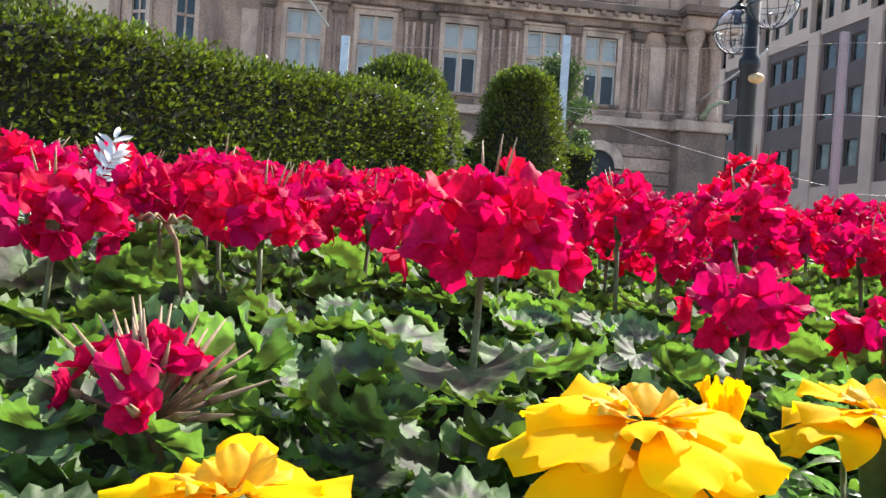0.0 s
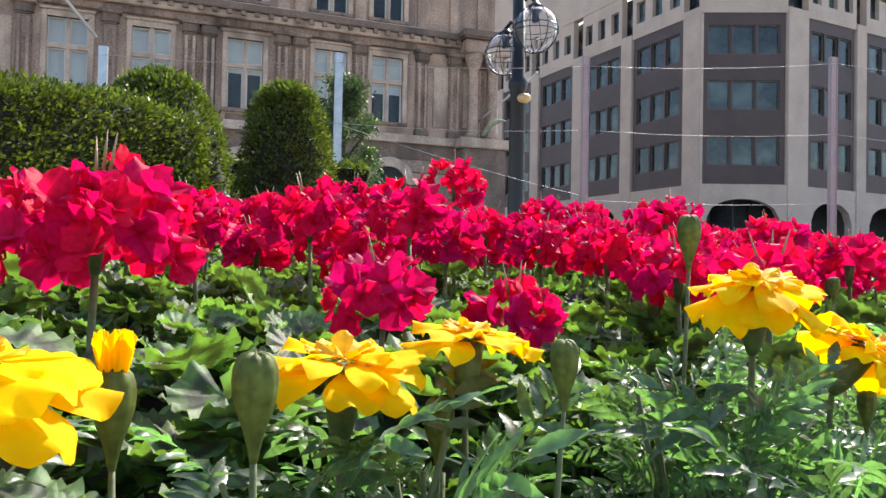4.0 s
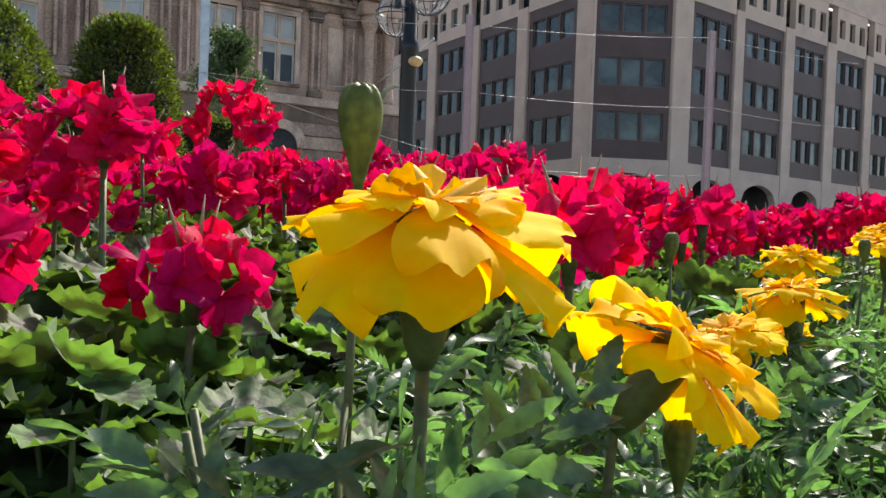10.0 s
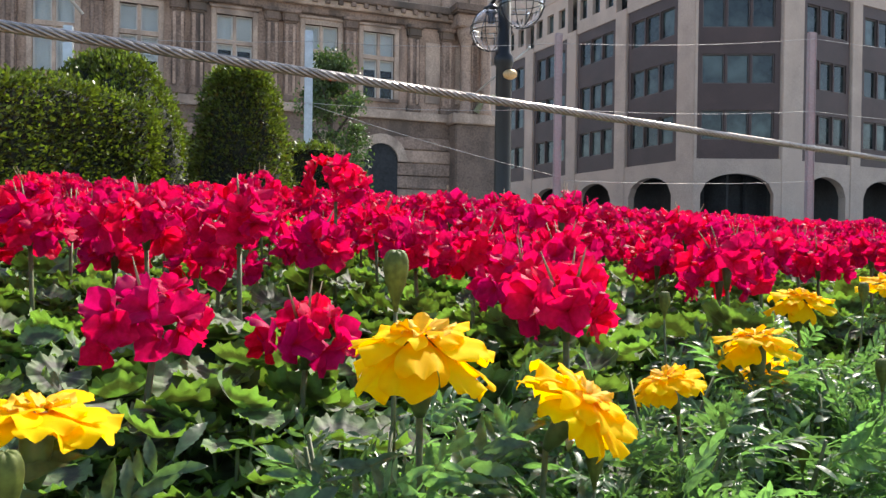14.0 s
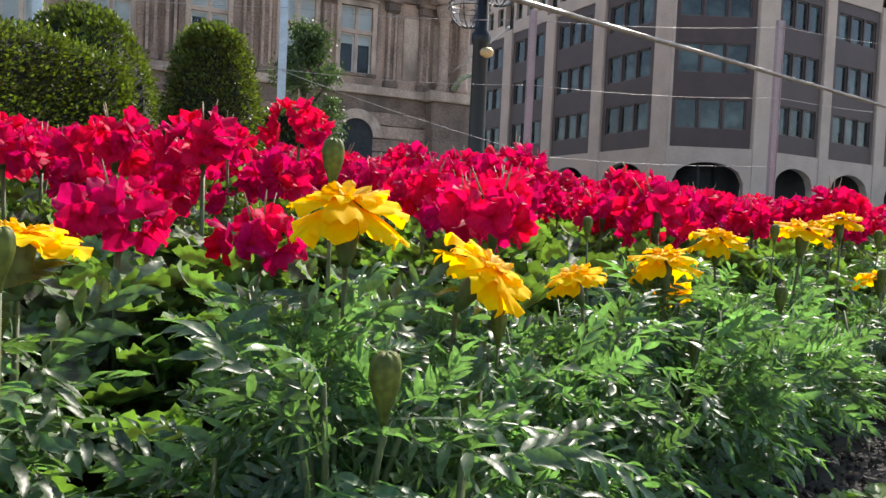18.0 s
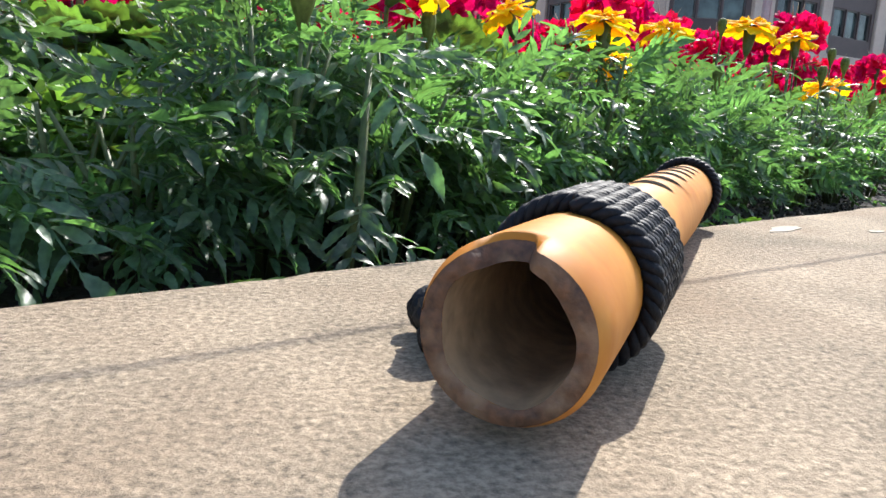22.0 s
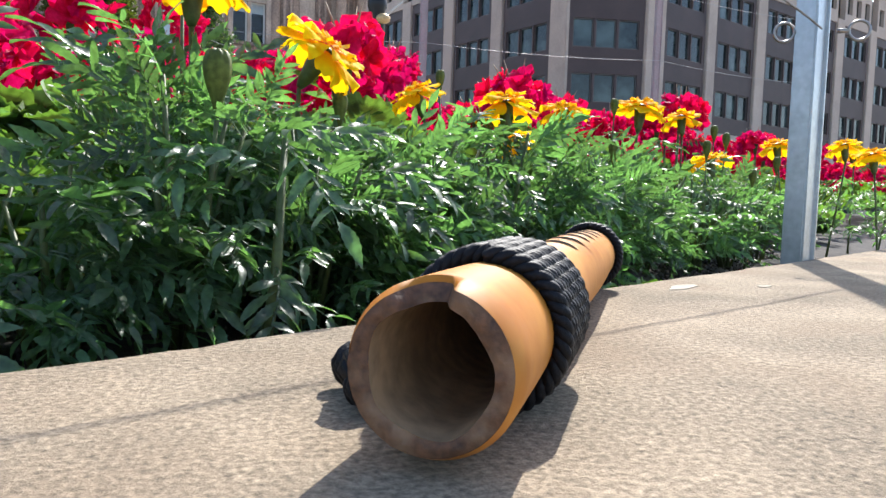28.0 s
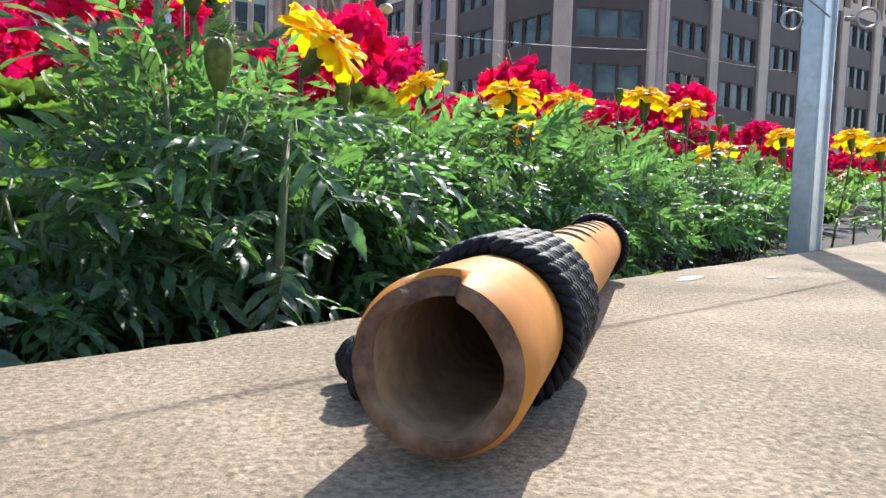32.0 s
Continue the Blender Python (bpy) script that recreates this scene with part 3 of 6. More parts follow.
        part("finger_hole", bm, M["slot"], ob)

    def coil(y0, turns, rr, name, label, base):
        """A cord wound round the tube, laid of three twisted strands."""
        holder = None
        steps = int(turns * 48)
        for strand in range(3):
            bm = bmesh.new()
            fine = []
            for i in range(steps * 4 + 1):
                w = i / 192 * 2 * math.pi
                ph = w * 13 + strand * 2 * math.pi / 3
                r = base + rr + 0.5 * rr * math.cos(ph)
                fine.append((r * math.sin(w), y0 + rr * 1.75 * w / (2 * math.pi) + 0.5 * rr * math.sin(ph), r * math.cos(w)))
            tube(bm, fine, rr * 0.62, 6)
            holder = part(name, bm, M["rope"], ob, label) if strand == 0 else part("strand", bm, M["rope"], holder)
    coil(0.0415, 10.6, 0.0023, "cord_band", "black twisted cord wound round the tube", RO * 0.975)
    coil(FL - 0.010, 2.6, 0.0020, "end_cord", "black cord ring round the far end", RO * 0.95)
    return ob, m


FLUTE, FLUTE_M = flute()


def strand_cord(bm, path, r, twist=320.0):
    """Three twisted strands along a path."""
    path = [Vector(p) for p in path]
    fine = []
    for a, b in zip(path, path[1:]):
        fine += [a.lerp(b, k / 8) for k in range(8)]
    fine.append(path[-1])
    dist = [0.0]
    for a, b in zip(fine, fine[1:]):
        dist.append(dist[-1] + (b - a).length)
    for s in range(3):
        pts = []
        for i, p in enumerate(fine):
            d = (fine[min(i + 1, len(fine) - 1)] - fine[max(i - 1, 0)]).normalized()
            u = d.orthogonal().normalized()
            v = d.cross(u)
            ph = dist[i] * twist * 2 + s * 2.094
            pts.append(p + 0.55 * r * (u * math.cos(ph) + v * math.sin(ph)))
        tube(bm, pts, 0.6 * r, 6)
    return bm


# knots and braid beside the tube, and the frayed tassel that runs on along its far side
def tassel():
    ax = (FAR - MOUTH).normalized()
    left = Vector((-ax.y, ax.x, 0))
    at = lambda s, d, z: MOUTH + ax * s + left * d + Vector((0, 0, z - MOUTH.z))
    ob = thing("cord_tassel", "black knotted cord braid with frayed grey tassel beside the flute", "cord")
    bm = bmesh.new()
    strand_cord(bm, [at(0.062, 0.017, 0.010), at(0.040, 0.024, 0.008), at(0.035, 0.027, 0.010), at(0.044, 0.031, 0.007), at(0.060, 0.030, 0.009), at(0.076, 0.035, 0.007), at(0.094, 0.034, 0.009)], 0.0044, 420)
    part("braid", bm, M["rope"], ob)
    for s, d, z, r in ((0.032, 0.0245, 0.0062, 0.0042), (0.038, 0.0235, 0.0125, 0.0040), (0.052, 0.035, 0.006, 0.0054), (0.068, 0.029, 0.009, 0.0052), (0.084, 0.039, 0.006, 0.0052), (0.096, 0.034, 0.008, 0.0060)):
        bm = bmesh.new()
        c = at(s, d, z)
        for k in range(3):
            pts = [c + Matrix.Rotation(1.05 * k, 3, "Y") @ Matrix.Rotation(0.6 * k + 0.4, 3, "X") @ Vector((r * 0.75 * math.cos(w), r * 0.75 * math.sin(w), 0)) for w in [2 * math.pi * i / 14 for i in range(15)]]
            tube(bm, pts, r * 0.42, 6)
        part("knot", bm, M["rope"], ob)
    bm = bmesh.new()
    R = random.Random(3)
    for i in range(1500):
        q = R.uniform(-1, 1)
        s0, d0 = 0.097 + R.uniform(-0.006, 0.010), 0.032 + 0.007 * q
        ln, sp = R.uniform(0.07, 0.145), 0.013 * q + 0.004 + R.uniform(-0.006, 0.006)
        h = R.uniform(0.001, 0.014) * (1 - 0.5 * q * q)
        pts = []
        for k in range(9):
            u = k / 8
            pts.append(at(s0 + ln * u, d0 + sp * u + 0.002 * math.sin(u * 5 + i) + 0.0011 * math.sin(u * 23 + i * 3), max(0.0008, 0.005 + h * math.sin(u * 2.6) * 0.9 - 0.003 * u + 0.0009 * math.sin(u * 27 + i))))
        tube(bm, pts, 0.00019, 3, cap=False)
    part("fringe", bm, M["tassel"], ob, "frayed grey-black fibres")
    return ob


tassel()


# ---- fence: posts and wire ropes ----
def fence_post(at, height, w, material, name="fence_post", label="", rings=(), yaw=0.0, base=0.0):
    ob = thing(name, label, "post", Matrix.Translation(at) @ Matrix.Rotation(yaw, 4, "Z"), group="fence posts")
    t = w * 0.5
    bm = bmesh.new()
    box(bm, (-t, -t * 0.62, base), (t, t * 0.62, height), w * 0.06)
    part("upright", bm, material, ob, smooth=False)
    bm = bmesh.new()
    box(bm, (t - w * 0.12, -t * 0.80, base), (t + w * 0.02, t * 0.5, height * 0.998), w * 0.02)
    part("fin", bm, material, ob, smooth=False)
    return ob


POST = Vector((0.966, 0.408, 0.0))
near = fence_post(POST, 1.20, 0.034, M["steel"], label="galvanised steel fence post standing at the coping edge", yaw=math.atan2(EDGE.y, EDGE.x), base=-0.12)


# ---- the Victorian sandstone building ----
VA, VB = Vector((-7.6, 31.2, 0)), Vector((9.9, 33.6, 0))
VX = (VB - VA).normalized()
VN = Vector((VX.y, -VX.x, 0))                   # towards the square
VM = Matrix(((*VX, 0), (*(-VN), 0), (0, 0, 1, 0), (0, 0, 0, 1))).transposed()
VM.translation = VA
HALL = thing("stone_hall", "soot-stained Victorian sandstone hall with tall mullioned windows", "building", VM)


def hall_window(u, z0, w, h, mull=1, transom=0.62, blind=0.5, head="flat"):
    """A sash window in a moulded stone surround: recessed frame, panes, blind behind."""
    # backing behind the panes, its near-black colour standing for the dim room
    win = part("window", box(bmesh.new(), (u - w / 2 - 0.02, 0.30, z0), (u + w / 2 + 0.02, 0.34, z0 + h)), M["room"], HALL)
    cols = mull + 1
    fw = 0.09
    boxed("sill", (u - w / 2 - 0.24, -0.14, z0 - 0.14), (u + w / 2 + 0.24, 0.1, z0), M["sand_soot"], win)
    bm = bmesh.new()
    for a, b in ((-w / 2 - 0.22, -w / 2), (w / 2, w / 2 + 0.22)):
        box(bm, (u + a, -0.08, z0), (u + b, 0.2, z0 + h + 0.24), 0.03)
    box(bm, (u - w / 2 - 0.0, -0.08, z0 + h), (u + w / 2 + 0.0, 0.2, z0 + h + 0.24), 0.0)
    box(bm, (u - w / 2 - 0.27, -0.16, z0 + h + 0.24), (u + w / 2 + 0.27, 0.1, z0 + h + 0.34), 0.02)
    part("surround", bm, M["sand_light"], win, smooth=False)
    bm = bmesh.new()
    for k in range(1, cols):
        x = u - w / 2 + w * k / cols
        box(bm, (x - 0.065, 0.02, z0), (x + 0.065, 0.24, z0 + h))
    box(bm, (u - w / 2, 0.0, z0 + h * transom - 0.09), (u + w / 2, 0.22, z0 + h * transom + 0.09))
    part("mullion", bm, M["sand_light"], win, smooth=False)
    for k in range(cols):
        x0, x1 = u - w / 2 + w * k / cols + (0.065 if k else 0), u - w / 2 + w * (k + 1) / cols - (0.065 if k < cols - 1 else 0)
        for za, zb in ((z0, z0 + h * transom - 0.09), (z0 + h * transom + 0.09, z0 + h)):
            bm = bmesh.new()
            for q in (((x0, za), (x0 + 0.06, zb)), ((x1 - 0.06, za), (x1, zb)), ((x0 + 0.06, za), (x1 - 0.06, za + 0.06)), ((x0 + 0.06, zb - 0.06), (x1 - 0.06, zb))):
                box(bm, (q[0][0], 0.14, q[0][1]), (q[1][0], 0.20, q[1][1]))
            part("frame", bm, M["blind"], win, smooth=False)
            boxed("pane", (x0 + 0.05, 0.17, za + 0.05), (x1 - 0.05, 0.176, zb - 0.05), M["pane_clear"], win)
            lo = zb - (zb - za) * (blind if za == z0 else 1.0)
            if lo < zb - 0.05:
                boxed("blind", (x0 + 0.03, 0.24, lo), (x1 - 0.03, 0.25, zb), M["blind"], win)
    return win


HL = 18.3
UW = [0.0, 3.03, 6.72, 10.38, 12.98]             # window centres along the front
WZ, WH = 6.55, 2.95


def hall():
    # wall with real openings, in courses between the windows
    spans = [-8.0] + [e for u in UW for e in (u - 0.72, u + 0.72)] + [HL]
    for a, b in zip(spans[0::2], spans[1::2]):
        boxed("wall_bay", (a, 0.0, WZ), (b, 0.6, WZ + WH), M["sand"], HALL)
    boxed("upper_band", (-8.0, 0.0, WZ + WH), (HL, 0.6, 11.0), M["sand"], HALL)
    boxed("lower_band", (-8.0, 0.0, 4.9), (HL, 0.6, WZ), M["sand"], HALL)
    boxed("back_wall", (-8.0, 0.6, GROUND), (HL, 9.0, 4.9), M["sand"], HALL)
    for u in UW:
        hall_window(u, WZ, 1.44, WH, blind={0: 1.0, 1: 0.55, 2: 0.12, 3: 0.5, 4: 0.25}[UW.index(u)])
    # string courses and cornices
    for z0, z1, out, mt in ((5.64, 6.02, 0.32, "sand_light"), (4.9, 5.64, 0.10, "sand_dark"), (9.95, 10.25, 0.18, "sand_soot"), (10.25, 10.55, 0.42, "sand_light"), (10.55, 10.84, 0.60, "sand_dark"), (10.84, 11.0, 0.25, "sand_light")):
        boxed("string_course", (-8.0, -out, z0), (HL, 0.0, z1), M[mt], HALL, bevel=0.03)
    # modillion blocks under the cornice
    for i in range(46):
        boxed("modillion", (-7.8 + 0.57 * i, -0.56, 10.36), (-7.58 + 0.57 * i, -0.42, 10.55), M["sand_soot"], HALL, bevel=0.02)
    # pilasters in pairs between the windows
    for u in [-1.5, 1.5, 4.5, 5.25, 8.25, 9.0, 11.65, 14.6, 16.2, 17.6]:
        p = part("pilaster", box(bmesh.new(), (u - 0.27, -0.22, 6.02), (u + 0.27, 0.0, 9.4), 0.03), M["sand_soot"], HALL, smooth=False)
        for q in (-0.15, 0.15):
            boxed("fillet", (u + q - 0.06, -0.28, 6.4), (u + q + 0.06, -0.22, 9.32), M["sand"], p, bevel=0.02)
        boxed("abacus", (u - 0.42, -0.44, 9.80), (u + 0.42, 0.0, 9.95), M["sand_soot"], p, bevel=0.03)
        boxed("capital", (u - 0.34, -0.34, 9.4), (u + 0.34, 0.0, 9.95), M["sand_dark"], p, bevel=0.08)
        boxed("base", (u - 0.33, -0.30, 6.02), (u + 0.33, 0.0, 6.32), M["sand_dark"], p, bevel=0.04)
        boxed("upper_pilaster", (u - 0.25, -0.15, 11.0), (u + 0.25, 0.0, 15.0), M["sand"], p)
    # upper storey
    UP = 11.2
    spans = [-8.0] + [e for u in UW for e in (u - 0.72, u + 0.72)] + [HL]
    for a, b in zip(spans[0::2], spans[1::2]):
        boxed("upper_wall_bay", (a, 0.0, UP), (b, 0.6, UP + 3.2), M["sand"], HALL)
    boxed("upper_sill_band", (-8.0, 0.0, 11.0), (HL, 0.6, UP), M["sand"], HALL)
    boxed("attic_band", (-8.0, 0.0, UP + 3.2), (HL, 0.6, 18.0), M["sand"], HALL)
    for u in UW:
        hall_window(u, UP, 1.44, 3.2, blind=0.3)
    # ground storey: rusticated courses with arched openings
    for i in range(9):
        z = GROUND + 0.595 * i
        boxed("rusticated_course", (-8.0, -0.20, z + 0.04), (HL, 0.0, z + 0.595), M["sand"] if i % 3 == 1 else M["sand_soot"], HALL, bevel=0.03)
    for u in (13.08, 3.0, 6.72, 10.3):
        bm = bmesh.new()
        n = 18
        for k in range(n):
            a0, a1 = math.pi * k / n, math.pi * (k + 1) / n
            v = []
            for y in (-0.34, 0.0):
                for r in (0.78, 1.2):
                    for a in (a0, a1):
                        v.append(bm.verts.new((u + r * math.cos(a), y, 3.75 + r * math.sin(a))))
            for q in ((0, 1, 3, 2), (4, 6, 7, 5), (0, 4, 5, 1), (2, 3, 7, 6)):
                bm.faces.new([v[i] for i in q])
        bmesh.ops.remove_doubles(bm, verts=bm.verts, dist=0.001)
        arch = part("arch", bm, M["sand_light"], HALL, smooth=False)
        # no real opening: a flat face on the wall, coloured as interior shade
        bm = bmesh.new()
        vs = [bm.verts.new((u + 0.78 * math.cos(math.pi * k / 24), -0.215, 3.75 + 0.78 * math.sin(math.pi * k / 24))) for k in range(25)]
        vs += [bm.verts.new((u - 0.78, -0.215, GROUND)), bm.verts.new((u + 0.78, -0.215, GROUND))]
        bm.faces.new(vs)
        part("arched_opening", bm, M["room"], arch, "arched window shown as a flat near-black face")
    boxed("roof", (-8.2, -0.3, 18.0), (HL + 0.2, 9.0, 18.5), M["sand_dark"], HALL)
    boxed("side_wall", (HL - 0.6, 0.6, 4.9), (HL, 9.0, 18.0), M["sand"], HALL)
    boxed("far_side_wall", (-8.0, 0.6, 4.9), (-7.4, 9.0, 18.0), M["sand"], HALL)


M["pane_clear"] = glass("thin_pane", (0.9, 0.95, 0.97), 0.0, 1.3)
hall()


# ---- the brown and cream office block ----
CORNER = Vector((27.3, 38.0, 0))
OL, ORr = Vector((-0.20, 0.98, 0)).normalized(), Vector((0.97, 0.24, 0)).normalized()
OFFICE = thing("office_block", "brown-clad office block with pale piers and an arcade", "building")
ST, BASE, ROWS_N = 3.45, 5.30, 3


def wing(origin, dirv, inw, cells, right):
    """A wing of the block: cells of (pier width, panel width, windows a storey) along dirv; inw points into the block."""
    m = Matrix(((*dirv, 0), (*inw, 0), (0, 0, 1, 0), (0, 0, 0, 1))).transposed()
    m.translation = origin
    top = BASE + ST * ROWS_N + 0.45

    def put(name, bm, material, parent, label=""):
        bmesh.ops.transform(bm, matrix=m, verts=bm.verts)
        bmesh.ops.recalc_face_normals(bm, faces=bm.faces)
        return part(name, bm, material, parent, label, smooth=False)

    x = 0.0
    for pier, wide, nw in cells:
        if pier:
            put("pier", box(bmesh.new(), (x, -0.05, GROUND), (x + pier, 0.5, top + 0.4), 0.04), M["concrete"], OFFICE)
        x0, x1 = x + pier, x + pier + wide
        if wide:
            bm = bmesh.new()
            gap = wide * 0.085
            ww = (wide - 2 * gap - 0.14 * (nw - 1)) / nw
            wins = [x0 + gap + k * (ww + 0.14) for k in range(nw)]
            zs = [BASE + 0.15 + ST * r + 1.18 for r in range(ROWS_N)]
            wh = 1.82
            cuts = [x0 + 0.12] + [e for w in wins for e in (w, w + ww)] + [x1 - 0.12]
            for r in range(ROWS_N):
                for a, b in zip(cuts[0::2], cuts[1::2]):
                    box(bm, (a, 0.10, zs[r]), (b, 0.45, zs[r] + wh))
                lo = BASE + 0.15 if r == 0 else zs[r - 1] + wh
                box(bm, (x0 + 0.12, 0.10, lo), (x1 - 0.12, 0.45, zs[r]))
            box(bm, (x0 + 0.12, 0.10, zs[-1] + wh), (x1 - 0.12, 0.45, top))
            pan = put("cladding_panel", bm, M["brown"], OFFICE)
            for r in range(ROWS_N):
                for w in wins:
                    put("pane", box(bmesh.new(), (w, 0.30, zs[r]), (w + ww, 0.33, zs[r] + wh)), M["pane"], pan)
                    fb = bmesh.new()
                    for q in ((w, zs[r], w + 0.07, zs[r] + wh), (w + ww - 0.07, zs[r], w + ww, zs[r] + wh), (w + 0.07, zs[r], w + ww - 0.07, zs[r] + 0.07), (w + 0.07, zs[r] + wh - 0.07, w + ww - 0.07, zs[r] + wh)):
                        box(fb, (q[0], 0.2, q[1]), (q[2], 0.29, q[3]))
                    put("window_frame", fb, M["frame"], pan)
            # ground storey: low arch between the piers
            bm = bmesh.new()
            n, c, hw, rise, spring = 14, (x0 + x1) / 2, wide * 0.42, 1.25, 3.3
            for k in range(n):
                u0, u1 = -hw + 2 * hw * k / n, -hw + 2 * hw * (k + 1) / n
                z0, z1 = spring + rise * math.sqrt(max(0, 1 - (u0 / hw) ** 2)), spring + rise * math.sqrt(max(0, 1 - (u1 / hw) ** 2))
                v = [bm.verts.new((c + u, y, z)) for y in (0.0, 0.5) for u, z in ((u0, z0), (u1, z1), (u1, BASE), (u0, BASE))]
                for q in ((0, 1, 2, 3), (4, 7, 6, 5), (0, 4, 5, 1)):
                    bm.faces.new([v[i] for i in q])
            box(bm, (x0, 0.0, GROUND), (c - hw, 0.5, BASE))
            box(bm, (c + hw, 0.0, GROUND), (x1, 0.5, BASE))
            box(bm, (x0, 0.0, BASE), (x1, 0.5, BASE + 0.15))
            put("arcade_bay", bm, M["concrete"], OFFICE)
            # pale attic storey with small windows
            sw = wide / nw
            att = put("attic_wall", box(bmesh.new(), (x0, 0.02, top), (x1, 0.5, top + 1.0)), M["concrete"], OFFICE)
            put("attic_band", box(bmesh.new(), (x0, 0.02, top + 2.5), (x1, 0.5, top + 3.4)), M["concrete"], OFFICE)
            for k in range(nw + 1):
                put("attic_pier", box(bmesh.new(), (max(x0, x0 + sw * (k - 0.22)), 0.02, top + 1.0), (min(x1, x0 + sw * (k + 0.22)), 0.5, top + 2.5)), M["concrete"], att)
            for k in range(nw):
                put("pane", box(bmesh.new(), (x0 + sw * (k + 0.2), 0.30, top + 1.0), (x0 + sw * (k + 0.8), 0.33, top + 2.5)), M["pane"], att)
        x += pier + wide
    put("parapet", box(bmesh.new(), (0, -0.03, top + 3.4), (x, 0.6, top + 3.9)), M["concrete"], OFFICE)
    put("upper_storey", box(bmesh.new(), (0, 0.3, top + 3.9), (x, 0.9, top + 10.0)), M["concrete"], OFFICE)
    # added backings and ceiling: stop light leaks, dark colours stand for inner shade
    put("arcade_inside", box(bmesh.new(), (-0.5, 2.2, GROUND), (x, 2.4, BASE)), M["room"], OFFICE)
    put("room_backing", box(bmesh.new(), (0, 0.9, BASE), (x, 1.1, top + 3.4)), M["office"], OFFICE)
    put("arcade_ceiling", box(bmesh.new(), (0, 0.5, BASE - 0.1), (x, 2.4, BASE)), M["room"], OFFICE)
    return x


def bay_frame(a, b):
    d = (b - a)
    dirv = d.normalized()
    return dirv, Vector((-dirv.y, dirv.x, 0))


BL, BR = Vector((26.0, 40.5, 0)), Vector((31.05, 39.0, 0))       # ends of the corner bay
_d, _i = bay_frame(BL, BR)
wing(BL, _d, _i, [(0, (BR - BL).length, 3)], True)
wing(BL, OL, Vector((OL.y, -OL.x, 0)), [(1.55, 5.0, 3), (1.2, 4.7, 3), (1.25, 4.9, 3), (1.3, 4.9, 3), (1.25, 4.9, 3), (1.25, 4.9, 3), (1.2, 4.9, 3), (1.2, 0, 3)], False)
wing(BR, ORr, Vector((-ORr.y, ORr.x, 0)), [(1.92, 4.75, 3), (1.05, 5.2, 3), (1.3, 4.75, 3), (1.45, 4.9, 3), (1.3, 4.9, 3), (1.3, 4.9, 3), (1.3, 4.9, 3), (1.3, 0, 3)], True)


# ---- round bay, corner columns and flagpole of the hall; the cream building beyond ----
def hall_extras():
    # round bay at the far end
    bm = bmesh.new()
    c = Matrix.Translation((-5.4, 1.3, 0))
    lathe(bm, [(2.75, GROUND), (2.75, 4.9), (2.62, 4.95), (2.62, 5.64), (2.85, 5.7), (2.85, 6.0), (2.55, 6.05), (2.55, 9.95), (2.7, 10.0), (2.95, 10.3), (3.05, 10.8), (2.6, 10.9), (2.6, 15.0)], 40, c)
    bay = part("round_bay", bm, M["sand"], HALL, smooth=False)
    for a in (-62, -22, 18):
        w = radians(a - 90)
        m = c @ Matrix.Rotation(w + math.pi / 2, 4, "Z")
        for nm, lo, hi, mt in (("bay_pane", (-0.42, -2.60, 6.6), (0.42, -2.56, 9.4), "pane"), ("bay_mullion", (-0.04, -2.66, 6.6), (0.04, -2.60, 9.4), "sand_light"), ("bay_transom", (-0.42, -2.66, 8.4), (0.42, -2.61, 8.52), "sand_light")):
            bm = box(bmesh.new(), lo, hi)
            bmesh.ops.transform(bm, matrix=m, verts=bm.verts)
            part(nm, bm, M[mt], bay, smooth=False)
        for sx in (-0.42, 0.42):
            bm = box(bmesh.new(), (sx - 0.09, -2.72, 6.5), (sx + 0.09, -2.54, 9.5))
            bmesh.ops.transform(bm, matrix=m, verts=bm.verts)
            part("bay_jamb", bm, M["sand_light"], bay, smooth=False)
    # corner: free-standing columns under a heavy entablature
    for u in (17.0, 18.0):
        bm = bmesh.new()
        lathe(bm, [(0.34, 6.02), (0.34, 6.2), (0.25, 6.35), (0.23, 9.2), (0.30, 9.35), (0.40, 9.7), (0.42, 9.95)], 18, Matrix.Translation((u, -0.55, 0)))
        part("column", bm, M["sand"], HALL)
    boxed("corner_entablature", (16.4, -1.0, 9.95), (18.9, 0.6, 10.55), M["sand"], HALL, bevel=0.05)
    boxed("corner_cornice", (16.2, -1.3, 10.55), (19.15, 0.6, 10.95), M["sand_dark"], HALL, bevel=0.08)
    boxed("corner_ledge", (16.2, -1.05, 5.55), (18.8, 0.0, 6.02), M["sand_light"], HALL, bevel=0.05)
    boxed("corner_base", (16.4, -0.9, GROUND), (18.6, 0.0, 5.55), M["sand_dark"], HALL, bevel=0.06)
    # blind panels between the openings
    for u0, u1, z0, z1 in ((15.2, 16.0, 6.5, 9.3), (14.9, 15.9, 3.2, 4.5), (16.7, 17.6, 6.6, 9.2), (-2.6, -1.9, 6.4, 9.3)):
        boxed("wall_panel", (u0, -0.06, z0), (u1, 0.0, z1), M["sand_light"], HALL, bevel=0.02)
    for u in UW[1:4]:
        boxed("apron_panel", (u - 0.75, -0.08, 6.05), (u + 0.75, 0.0, 6.33), M["sand_dark"], HALL, bevel=0.02)
    # carved pediment blocks above the windows
    for u in UW:
        boxed("frieze_block", (u - 0.9, -0.10, 9.92), (u + 0.9, 0.0, 10.22), M["sand_dark"], HALL, bevel=0.03)


